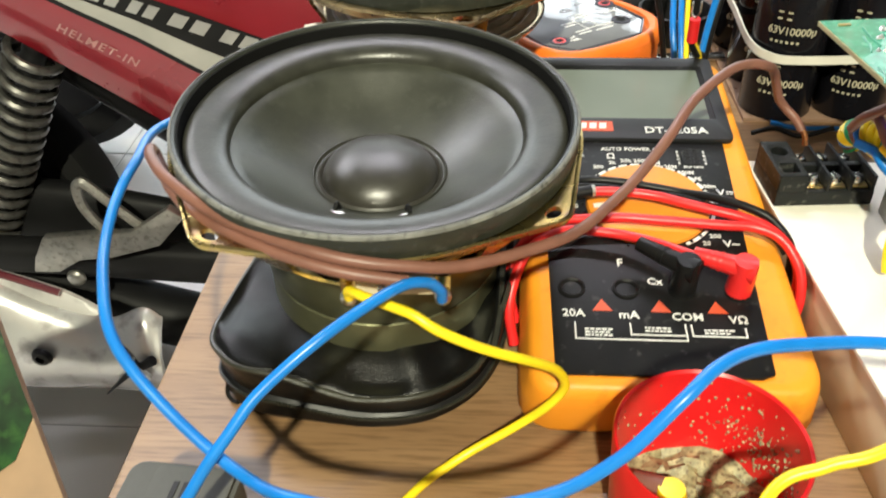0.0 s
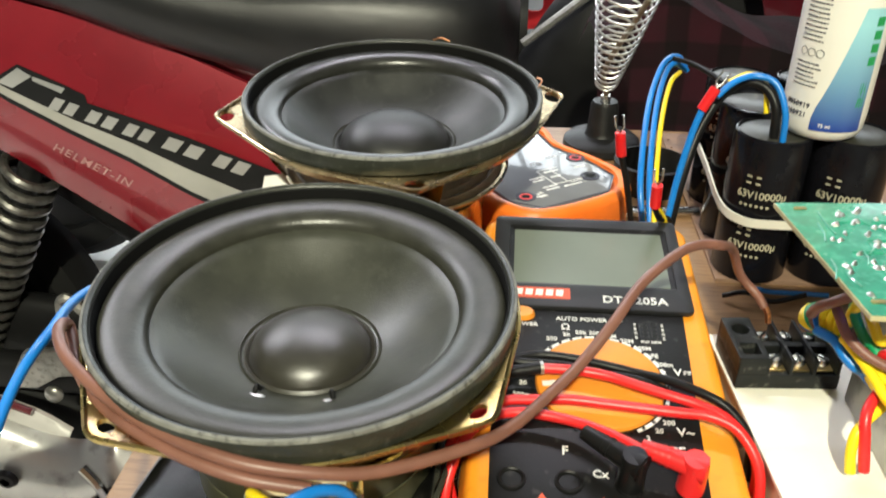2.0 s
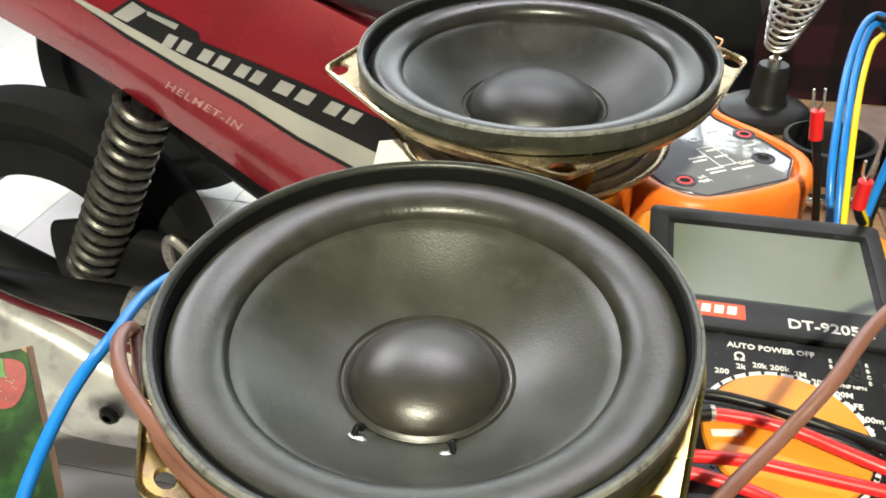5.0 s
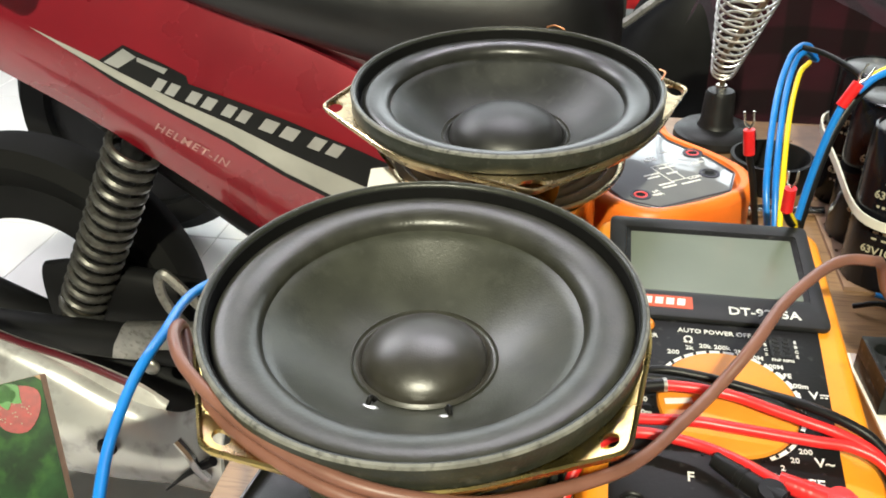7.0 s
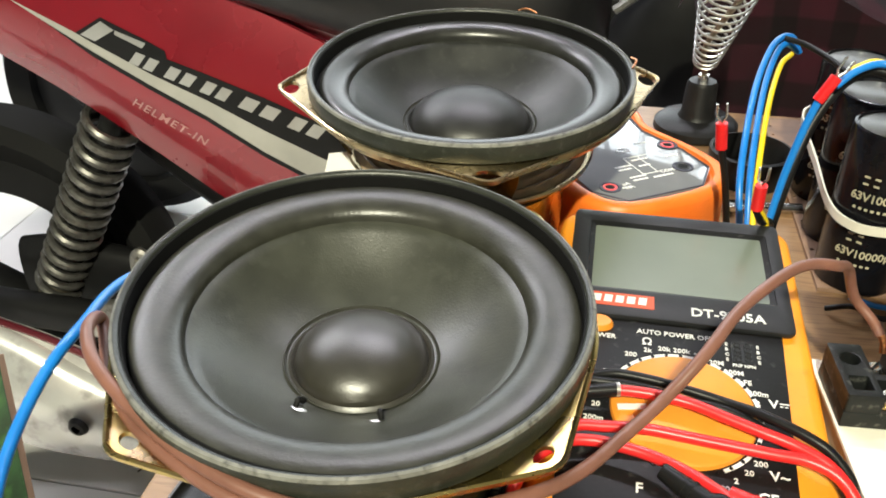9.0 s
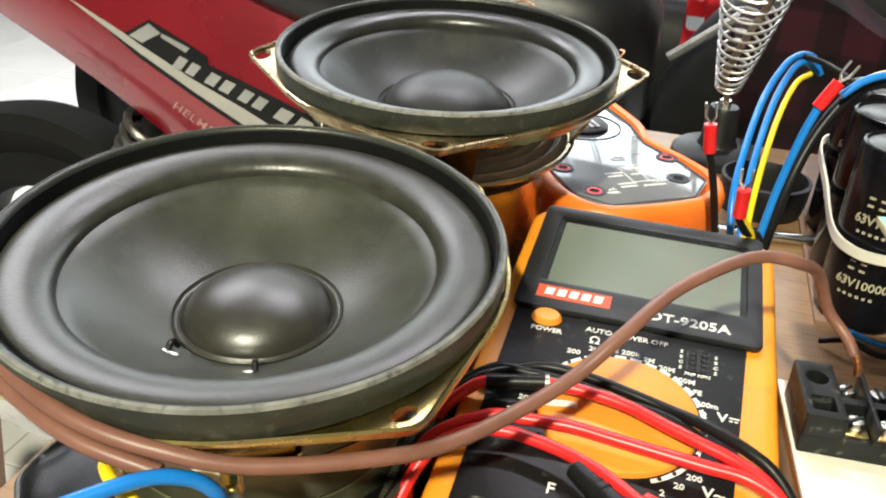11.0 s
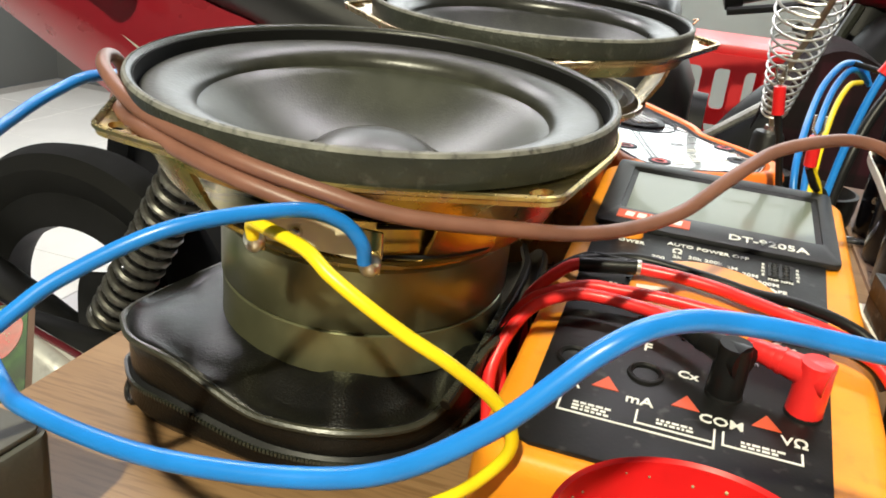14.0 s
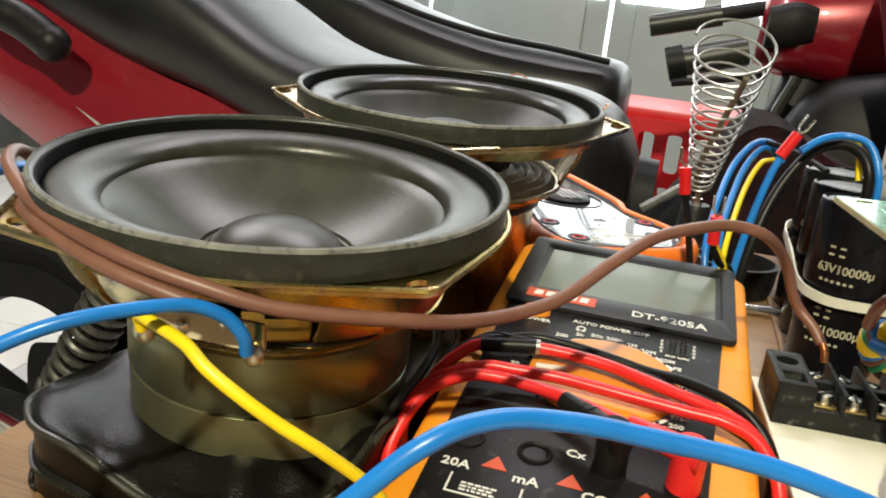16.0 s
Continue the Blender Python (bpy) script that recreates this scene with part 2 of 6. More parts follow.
    muffler=mat("silver_muffler", (0.66, 0.65, 0.63), 0.42, 0.25, vary=0.15, scale=14, second=(0.45, 0.44, 0.43), amount=0.2),
    shield=mat("polished_shield", (0.72, 0.72, 0.70), 0.24, 0.45, vary=0.15, scale=14, second=(0.42, 0.41, 0.40), amount=0.25),
    carton=mat("brown_carton", (0.42, 0.28, 0.17), 0.8, vary=0.1, scale=30, bump=0.2),
    leaf_print=mat("leaf_print", (0.008, 0.040, 0.008), 0.4, vary=0.8, scale=28, second=(0.025, 0.09, 0.015), amount=0.4, spec=0.2),
    leaf_light=mat("light_leaf_print", (0.05, 0.20, 0.03), 0.4, vary=0.4, scale=60),
    berry_print=mat("berry_print", (0.30, 0.02, 0.02), 0.4, vary=0.25, scale=250),
    plaid=plaid("dark_red_plaid"),
    tile=mat("floor_tile", (0.88, 0.86, 0.82), 0.25, vary=0.05, scale=4, grain=60, bump=0.02),
    grout=mat("grout", (0.4, 0.38, 0.35), 0.9, vary=0.1),
    # pale grey holds both rim wear and the bright highlight along it
    worn=mat("worn_lit_rubber", (0.17, 0.17, 0.155), 0.55, vary=0.3, scale=160, second=(0.06, 0.06, 0.055), amount=0.3),
    # dark grey chosen to lower the room's fill light, not a paint colour
    wall=mat("low_bounce_wall", (0.15, 0.155, 0.15), 0.8, vary=0.05, scale=3, grain=90, bump=0.1),
    door=mat("grey_metal_door", (0.36, 0.40, 0.39), 0.45, vary=0.08, scale=5, grain=200, bump=0.05),
    daylight=mat("daylight_gap", (0.95, 1.0, 1.0), 0.5, vary=0.0, emit=6.0),
    stool=mat("red_stool_plastic", (0.72, 0.03, 0.035), 0.4, vary=0.08, scale=10),
    blue_sheet=mat("blue_sheet", (0.03, 0.22, 0.48), 0.5, vary=0.2, scale=8),
    tube_glow=mat("lamp_tube", (1.0, 0.97, 0.95), 0.5, vary=0.0, emit=8.0),
)


# ---- mesh helpers ----
def catmull(points, per=8, closed=False):
    p = [Vector(q) for q in points]
    n = len(p)
    out = []
    for i in range(n if closed else n - 1):
        a = p[(i - 1) % n] if closed or i > 0 else p[0] * 2 - p[1]
        b, c = p[i], p[(i + 1) % n]
        d = p[(i + 2) % n] if closed or i + 2 < n else p[-1] * 2 - p[-2]
        for k in range(per):
            t = k / per
            out.append(0.5 * (2 * b + (c - a) * t + (2 * a - 5 * b + 4 * c - d) * t * t + (3 * b - a - 3 * c + d) * t ** 3))
    if not closed:
        out.append(p[-1])
    return out


def tube(points, r, n=10, per=8, smooth=True, closed=False, bm=None, taper=None):
    bm = bm or bmesh.new()
    p = catmull(points, per, closed) if smooth else [Vector(q) for q in points]
    m = len(p)
    rings, side = [], None
    for i in range(m):
        ahead = (p[(i + 1) % m] - p[i - 1]) if closed else (p[min(i + 1, m - 1)] - p[max(i - 1, 0)])
        ahead.normalize()
        if side is None:
            side = ahead.cross(Vector((0.3, 0.2, 0.93)))
            if side.length < 0.1:
                side = ahead.cross(Vector((1, 0, 0)))
        side = (side - ahead * side.dot(ahead)).normalized()
        up = ahead.cross(side)
        rr = r if taper is None else r + (taper - r) * i / (m - 1)
        rings.append([bm.verts.new(p[i] + rr * (math.cos(2 * math.pi * k / n) * side + math.sin(2 * math.pi * k / n) * up)) for k in range(n)])
    for i in range(m if closed else m - 1):
        a, b = rings[i], rings[(i + 1) % m]
        for k in range(n):
            bm.faces.new((a[k], a[(k + 1) % n], b[(k + 1) % n], b[k]))
    if not closed:
        bm.faces.new(rings[0][::-1]), bm.faces.new(rings[-1])
    return bm


def lathe(profile, n=64, a0=0.0, a1=360.0, closed=False, bm=None):
    """Revolves (r, z) pairs about z. closed: the profile is a loop."""
    bm = bm or bmesh.new()
    full = abs(a1 - a0) >= 359.9
    steps = n if full else n + 1
    rings = []
    for i in range(steps):
        a = radians(a0 + (a1 - a0) * i / n)
        rings.append([bm.verts.new((r * math.cos(a), r * math.sin(a), z)) for r, z in profile])
    k = len(profile)
    for i in range(n):
        a, b = rings[i], rings[(i + 1) % steps]
        for j in range(k if closed else k - 1):
            q = (a[j], b[j], b[(j + 1) % k], a[(j + 1) % k])
            bm.faces.new(q)
    if not full and closed:
        bm.faces.new(rings[0]), bm.faces.new(rings[-1][::-1])
    bmesh.ops.remove_doubles(bm, verts=bm.verts, dist=1e-6)
    bmesh.ops.recalc_face_normals(bm, faces=bm.faces)
    return bm


def plate(outer, holes, z0, z1, bevel=0.0, bm=None):
    """A flat plate from outlines (x, y), with holes through it."""
    own = bmesh.new()
    edges = []
    for loop in (outer, *holes):
        vs = [own.verts.new((x, y, z0)) for x, y in loop]
        edges += [own.edges.new((vs[i], vs[(i + 1) % len(vs)])) for i in range(len(vs))]
    if holes:
        bmesh.ops.triangle_fill(own, edges=edges, use_beauty=True)
    else:
        own.faces.new(own.verts)
    got = bmesh.ops.extrude_face_region(own, geom=own.faces[:])
    bmesh.ops.translate(own, verts=[v for v in got["geom"] if isinstance(v, bmesh.types.BMVert)], vec=(0, 0, z1 - z0))
    bmesh.ops.recalc_face_normals(own, faces=own.faces)
    if bevel:
        rim = [e for e in own.edges if len(e.link_faces) == 2 and e.calc_face_angle(0) > 0.9]
        bmesh.ops.bevel(own, geom=rim, offset=bevel, segments=2, affect="EDGES", profile=0.6)
    if bm is None:
        return own
    return join(bm, own)


def join(a, b, m=None):
    me = bpy.data.meshes.new("tmp")
    if m is not None:
        b.transform(m)
    b.to_mesh(me)
    a.from_mesh(me)
    bpy.data.meshes.remove(me)
    b.free()
    return a


def box(x0, x1, y0, y1, z0, z1, bevel=0.0, seg=2):
    bm = bmesh.new()
    bmesh.ops.create_cube(bm, size=1, matrix=Matrix.Translation(((x0 + x1) / 2, (y0 + y1) / 2, (z0 + z1) / 2)) @ Matrix.Diagonal((x1 - x0, y1 - y0, z1 - z0, 1)))
    if bevel:
        bmesh.ops.bevel(bm, geom=bm.edges[:], offset=bevel, segments=seg, affect="EDGES", profile=0.6)
    return bm


def rounded(x0, x1, y0, y1, r, n=6):
    out = []
    for cx, cy, a in ((x1 - r, y1 - r, 0), (x0 + r, y1 - r, 90), (x0 + r, y0 + r, 180), (x1 - r, y0 + r, 270)):
        out += [(cx + r * math.cos(radians(a + 90 * k / n)), cy + r * math.sin(radians(a + 90 * k / n))) for k in range(n + 1)]
    return out


def circle(cx, cy, r, n=24, ry=None):
    return [(cx + r * math.cos(2 * math.pi * k / n), cy + (ry or r) * math.sin(2 * math.pi * k / n)) for k in range(n)]


def rod(a, b, r, n=16, r2=None):
    return tube([a, b], r, n, smooth=False, taper=r2)


def ball(c, r, sx=1, sy=1, sz=1, u=16, v=10):
    bm = bmesh.new()
    bmesh.ops.create_uvsphere(bm, u_segments=u, v_segments=v, radius=r, matrix=Matrix.Translation(c) @ Matrix.Diagonal((sx, sy, sz, 1)))
    return bm


def lettering(words, size, m, thick=0.0001, spacing=1.0, shear=0.0, centre=True):
    c = bpy.data.curves.new("letters", "FONT")
    c.offset = size * 0.014
    c.body, c.size, c.extrude, c.resolution_u, c.space_character, c.shear = words, size, thick, 2, spacing, shear
    c.align_x, c.align_y = ("CENTER" if centre else "LEFT"), "CENTER"
    o = bpy.data.objects.new("letters", c)
    me = bpy.data.meshes.new_from_object(o)
    bm = bmesh.new()
    bm.from_mesh(me)
    bm.transform(m)
    bpy.data.objects.remove(o), bpy.data.curves.remove(c), bpy.data.meshes.remove(me)
    return bm


def wrap(bm, r):
    """Bends flat lettering in (x, y) round an upright cylinder, facing -y at x = 0."""
    for v in bm.verts:
        x, y, z = v.co
        a = x / r
        v.co = ((r + z) * math.sin(a), -(r + z) * math.cos(a), y)
    return bm


def part(name, bm, material, parent, label="", smooth=40):
    me = bpy.data.meshes.new(name)
    bm.to_mesh(me)
    bm.free()
    if smooth:
        me.polygons.foreach_set("use_smooth", [True] * len(me.polygons))
        me.set_sharp_from_angle(angle=radians(smooth))
    me.materials.append(M[material])
    o = new(name, me)
    o.parent = parent
    if label:
        o["label"] = label
    return o


def thing(name, label, category, m=None, group="", kind=""):
    o = tagged(new(name), label, category, group, kind)
    o.empty_display_size = 0.01
    if m is not None:
        o.matrix_basis = m
    return o


def alone(name, bm, material, label, category, kind="", m=None, group="", smooth=40):
    o = part(name, bm, material, None, "", smooth)
    if m is not None:
        o.matrix_basis = m
    return tagged(o, label, category, group, kind)


def hull(stations, closed_ring=True, caps=True):
    """Skins equal rings of points."""
    bm = bmesh.new()
    rings = [[bm.verts.new(p) for p in ring] for ring in stations]
    n = len(rings[0])
    for a, b in zip(rings, rings[1:]):
        for k in range(n if closed_ring else n - 1):
            bm.faces.new((a[k], a[(k + 1) % n], b[(k + 1) % n], b[k]))
    if caps and closed_ring:
        bm.faces.new(rings[0][::-1]), bm.faces.new(rings[-1])
    bmesh.ops.recalc_face_normals(bm, faces=bm.faces)
    return bm


# ---- the room ----
FLOOR = -0.75
floor = alone("floor", box(-3.0, 2.5, -2.0, 3.1, FLOOR - 0.1, FLOOR - 0.004), "grout", "pale tiled room floor", "floor", "structure")
# unseen shell closing the room, kept dark so little light bounces back
alone("ceiling", box(-3.0, 2.5, -2.0, 3.1, 2.0, 2.1), "wall", "unseen ceiling, darkened to cut bounce light", "ceiling", "structure")
alone("wall_west", box(-3.1, -3.0, -2.0, 3.1, FLOOR, 2.0), "wall", "unseen side wall, darkened to cut bounce light", "wall", "structure")
alone("wall_east", box(2.5, 2.6, -2.0, 3.1, FLOOR, 2.0), "wall", "unseen side wall, darkened to cut bounce light", "wall", "structure")
alone("wall_south", box(-3.0, 2.5, -2.1, -2.0, FLOOR, 2.0), "wall", "unseen wall behind the bench, darkened to cut bounce light", "wall", "structure")
alone("wall_north", box(-3.0, 2.5, 3.1, 3.2, FLOOR, 2.0), "wall", "wall behind the folding metal door, darkened to cut bounce light", "wall", "structure")


def folding_door():
    d = thing("door_1", "grey folding metal door with daylight in its gaps", "door", pose(0, 3.0, FLOOR), kind="structure")
    x = -2.325
    for i in range(6):
        w = 0.68
        leaf = part("door_leaf", box(x + 0.008, x + w - 0.008, -0.02, 0.02, 0.03, 2.45, 0.004), "door", d)
        for z0, z1 in ((0.12, 1.02), (1.12, 2.3)):
            part("door_panel", box(x + 0.09, x + w - 0.09, -0.03, -0.018, z0, z1, 0.008), "door", leaf)
        part("daylight_gap", box(x - 0.006, x + 0.006, 0.0, 0.01, 0.03, 2.45), "daylight", d, "bright strip of daylight between two leaves")
        x += w
    for i in range(12):
        part("fanlight", box(-2.29 + 0.34 * i, -2.01 + 0.34 * i, -0.034, -0.031, 0.945, 2.42), "daylight", d, "bright frosted pane in the upper door")


folding_door()


def ceiling_lamp(x, y, along_x):
    lamp = thing("ceiling_lamp", "unseen white fluorescent tube in a slim ceiling batten", "lamp", pose(x, y, 1.995, 0, 0, 0 if along_x else 90))
    part("batten", box(-0.62, 0.62, -0.03, 0.03, -0.04, 0.0, 0.004), "paper", lamp)
    part("tube", rod((-0.59, 0, -0.06), (0.59, 0, -0.06), 0.013), "tube_glow", lamp)
    for s in (-0.6, 0.6):
        part("lamp_holder", box(s - 0.012, s + 0.012, -0.012, 0.012, -0.075, -0.03, 0.002), "paper", lamp)


ceiling_lamp(-0.1, 1.30, True)
# unseen second batten, added only to go with the floor fill
ceiling_lamp(-1.75, 1.55, True)
bulb = thing("bulb_lamp", "round warm bulb on the wall bracket behind the bench", "lamp", pose(-0.05, -1.66, 1.68))
part("bulb", ball((0, 0, 0), 0.045), "tube_glow", bulb)
part("bracket", rod((0, 0, 0.02), (0, -0.36, 0.06), 0.012), "paper", bulb)


# ---- the bench ----
def bench():
    t = thing("workbench", "brown wood-grain laminate workbench top on legs", "workbench")
    part("tabletop", box(-0.168, 0.75, -0.75, 0.415, -0.018, 0.0, 0.0012), "table", t)
    for x in (-0.13, 0.71):
        for y in (-0.71, 0.37):
            part("leg", box(x - 0.02, x + 0.02, y - 0.02, y + 0.02, FLOOR - 0.004, -0.018, 0.003), "table", t)
    part("apron", box(-0.15, 0.73, 0.385, 0.40, -0.09, -0.018, 0.002), "table", t)
    part("apron", box(-0.15, -0.135, -0.69, 0.35, -0.09, -0.018, 0.002), "table", t)


bench()


# ---- loudspeakers ----
def ear_outline(r0, r1, first, n=240):
    """Round frame with four rounded ears."""
    out = []
    for i in range(n):
        a = 360.0 * i / n
        d = abs((a - first + 45) % 90 - 45)
        w = math.degrees(math.acos(r0 / r1))
        r = r0 / math.cos(radians(max(0.0, w - d)))
        r = min(r, r1 - 0.0022 + 0.0012 * math.cos(radians(min(90, d * 22))))
        out.append((r * math.cos(radians(a)), r * math.sin(radians(a))))
    return out


def loudspeaker(label, m, R, first, crease, cap, dark, metal, ear, slot, deep):
    """crease: the radius where the surround meets the cone; cap: the dust cap's radius; slot: half sizes of the ears' holes; deep: the rubber ring's height."""
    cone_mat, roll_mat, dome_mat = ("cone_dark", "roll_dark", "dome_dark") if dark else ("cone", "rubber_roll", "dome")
    sp = thing("loudspeaker", label, "loudspeaker", m, "loudspeakers on the bench")
    ring = [(R - 0.0002, -deep), (R, -0.0010), (R - 0.0004, -0.0003), (R - 0.0011, 0), (R - 0.0019, -0.0003), (R - 0.0024, -0.0010), (R - 0.0026, -deep)]
    gk = part("gasket", lathe(ring, 128, closed=True), "rubber", sp, "thick black rubber ring")
    # thin pale ring: worn rubber plus a painted highlight line
    part("worn_lit_edge", lathe([(R + 0.0001, -0.0010), (R - 0.0003, -0.0001), (R - 0.0010, 0.0002), (R - 0.0009, -0.0006)], 128, closed=True), "worn", gk, "pale worn rim with its highlight painted in")
    # gap between rim and surround, its shade put into the colour
    part("shaded_lip", lathe([(R - 0.0025, -0.0012), (R - 0.0029, -0.0014), (R - 0.0031, -0.0076), (R - 0.0062, -0.0080), (R - 0.0062, -0.0090), (R - 0.0027, -0.0090)], 128, closed=True), "shade_black", gk, "inner lip coloured black as the shaded gap")
    a, b = R - (0.0052 if dark else 0.0036), crease
    low = -0.0098
    roll = [(a, -0.0076)]
    for k in range(17):
        q = math.pi * k / 16
        roll.append(((a + b) / 2 + (a - b) / 2 * math.cos(q), -0.0062 + 0.0034 * math.sin(q) ** 0.8 + (low + 0.0062) * (k / 16) ** 1.5))
    part("surround", lathe(roll, 128), roll_mat, sp, "shiny black half-roll rubber surround")
    cone = [(b + 0.0012, low + 0.0007), (b + 0.0002, low + 0.0003), (b - 0.0004, low - 0.0002), (b - 0.0010, low - 0.0004)]
    foot = -0.0266
    for k in range(1, 13):
        u = k / 12
        cone.append((b - 0.0010 + (cap - b + 0.0010) * u, low - 0.0004 + (foot - low + 0.0004) * u - 0.0018 * math.sin(math.pi * u)))
    part("cone", lathe(cone, 128), cone_mat, sp, "matt black paper cone")
    dome = [(cap + 0.0021, foot + 0.0006), (cap + 0.0011, foot + 0.0014), (cap + 0.0002, foot + 0.0004)]
    for k in range(1, 15):
        q = math.pi / 2 * k / 14
        dome.append((cap * math.cos(q), foot + 0.0004 + cap * 0.50 * math.sin(q)))
    part("dust_cap", lathe(dome, 72), dome_mat, sp, "smooth black domed dust cap")
    part("glue_ring", lathe([(cap + 0.0034, foot + 0.0017), (cap + 0.0030, foot + 0.0020), (cap + 0.0025, foot + 0.0010)], 72), "rubber_roll", sp, "thin shiny ring of glue")
    back = [(b, -0.0125), (cap + 0.0030, -0.0295), (cap + 0.0010, -0.0340)]
    part("cone_back", lathe(back, 48), "rubber", sp)
    outline = ear_outline(R + 0.0007, ear, first)
    holes = [circle(0, 0, R - 0.003, 64)]
    for k in range(4):
        q = radians(first + 90 * k)
        c, s = math.cos(q), math.sin(q)
        holes.append([((ear - 0.0058) * c + u * c - v * s, (ear - 0.0058) * s + u * s + v * c) for u, v in circle(0, 0, slot[0], 20, slot[1])])
    frame_part = part("frame_plate", plate(outline, holes, -deep - 0.0018, -deep - 0.0004), metal, sp, "yellow zinc-plated steel frame with eared corners")
    part("frame_lip", tube([(x, y, -deep) for x, y in outline], 0.0008, 6, smooth=False, closed=True), metal, frame_part)
    skirt = [(R - 0.001, -deep - 0.0018), (R - 0.0035, -deep - 0.0067), (R - 0.0047, -deep - 0.0067), (R - 0.0022, -deep - 0.0018)]
    part("frame_skirt", lathe(skirt, 96, closed=True), metal, sp)
    return sp


def upright(v):
    """A frame whose z is v and whose x stays close to the world's x."""
    z = Vector(v).normalized()
    x = (Vector((1, 0, 0)) - z * z.x).normalized()
    y = z.cross(x)
    return Matrix((x, y, z)).transposed().to_4x4()


m1 = Matrix.Translation((-0.0848, 0.0250, 0.0970)) @ upright((0.020, -0.060, 1))
front = loudspeaker("open loudspeaker with black cone resting on a black pouch", m1, 0.0657, -36, 0.0478, 0.0196, False, "zinc", 0.0752, (0.0020, 0.0032), 0.0082)
# the open basket of the front loudspeaker: four legs, a lower dish, two stacked magnets
for k in range(4):
    a = -36 + 90 * k
    leg = [(0.0635, -0.0125), (0.0570, -0.0245), (0.0500, -0.0325), (0.0490, -0.0318), (0.0558, -0.0240), (0.0622, -0.0120)]
    part("basket_leg", lathe(leg, 10, a - 17, a + 17, closed=True), "zinc", front)
dish = [(0.0505, -0.0320), (0.0470, -0.0350), (0.0435, -0.0362), (0.0300, -0.0365), (0.0300, -0.0355), (0.0430, -0.0352), (0.0462, -0.0341), (0.0497, -0.0312)]
part("basket_dish", lathe(dish, 72, closed=True), "zinc", front)
wall = [(0.0520, -0.0215), (0.0480, -0.0338), (0.0472, -0.0334), (0.0512, -0.0213)]
part("basket_wall", lathe(wall, 20, -72, 0, closed=True), "zinc", front, "curved golden side of the basket with a slot")
part("slot_rim", tube([(0.0523 * math.cos(radians(a)), 0.0523 * math.sin(radians(a)), -0.0225 - d) for a, d in ((-66, 0), (-50, 0.0), (-36, 0.0), (-32, 0.0012), (-33, 0.006), (-38, 0.0075), (-52, 0.0075), (-66, 0.0075))], 0.0005, 6), "black_w", front)
part("top_plate", lathe([(0, -0.0362), (0.0415, -0.0362), (0.0422, -0.0370), (0.0415, -0.0388), (0, -0.0388)], 72), "zinc", front)
part("magnet", lathe([(0, -0.0388), (0.0412, -0.0388), (0.0420, -0.0396), (0.0420, -0.0565), (0.0414, -0.0573), (0, -0.0573)], 72), "ferrite", front, "dull grey-green ferrite magnet")
part("rear_magnet", lathe([(0, -0.0573), (0.0405, -0.0573), (0.0416, -0.0581), (0.0416, -0.0704), (0.0408, -0.0712), (0, -0.0712)], 72), "ferrite", front, "second magnet stacked below")
board = part("terminal_board", plate(rounded(-0.0155, 0.0155, -0.0035, 0.0035, 0.001), [], -0.0006, 0.0006), "cream", front, "cream terminal board with two soldered lugs")
board.matrix_basis = pose(0.0115, -0.0590, -0.0222, 90, 0, 4)
for x in (-0.0135, 0.0135):
    lug = part("terminal_lug", box(x - 0.0022, x + 0.0022, -0.006, 0.004, 0.0006, 0.0012, 0.0002), "zinc", board)
    part("solder_joint", ball((x, -0.0035, 0.0018), 0.0026, 1, 1.2, 0.7), "solder", board)
part("rivet", ball((-0.004, 0, 0.001), 0.0016), "steel", board)
for x in (-0.0115, 0.0125):
    part("lead_joint", ball((x, -0.0262, -0.0240), 0.0024, 1.6, 0.9, 0.6), "solder", front, "silvery blob of solder on the cone")
    part("lead_tail", tube([(x * 0.9, -0.0225, -0.0235), (x * 0.95, -0.0238, -0.0212), (x, -0.0252, -0.0228)], 0.0008, 8), "black_w", front)

m2 = Matrix.Translation((-0.0781, 0.1765, 0.1081)) @ upright((0.012, -0.066, 1))
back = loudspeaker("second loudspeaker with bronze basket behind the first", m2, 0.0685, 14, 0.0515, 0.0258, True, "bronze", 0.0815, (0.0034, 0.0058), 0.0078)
# open basket: four struts at the ears, a lower dish, and the corrugated spider seen between them
for k in range(4):
    strut = [(0.0630, -0.0140), (0.0595, -0.0250), (0.0535, -0.0350), (0.0522, -0.0346), (0.0580, -0.0245), (0.0615, -0.0140)]
    part("basket_strut", lathe(strut, 8, 14 + 90 * k - 13, 14 + 90 * k + 13, closed=True), "bronze", back)
ridges = [(0.0515, -0.0352)]
for k in range(29):
    u = k / 28
    ridges.append((0.0500 - 0.0235 * u, -0.0342 + 0.0012 * math.sin(u * 2 * math.pi * 5) + 0.0030 * u))
part("spider", lathe(ridges, 72), "spider", back, "tan corrugated cloth spider")
part("basket_dish", lathe([(0.0540, -0.0340), (0.0546, -0.0352), (0.0540, -0.0366), (0.0500, -0.0392), (0.0460, -0.0420), (0.0430, -0.0420), (0.0450, -0.0400), (0.0500, -0.0364), (0.0528, -0.0342)], 72, closed=True), "bronze", back, "stepped bronze-coloured dish of the basket")
part("top_plate", lathe([(0, -0.042), (0.0450, -0.042), (0.0455, -0.0425), (0.0455, -0.0450), (0.0445, -0.0455), (0, -0.0455)], 72), "iron", back)
part("magnet_can", lathe([(0, -0.0455), (0.0420, -0.0455), (0.0432, -0.0465), (0.0432, -0.1020), (0.0415, -0.1045), (0, -0.1045)], 72), "bronze", back, "bronze-coloured screening can")
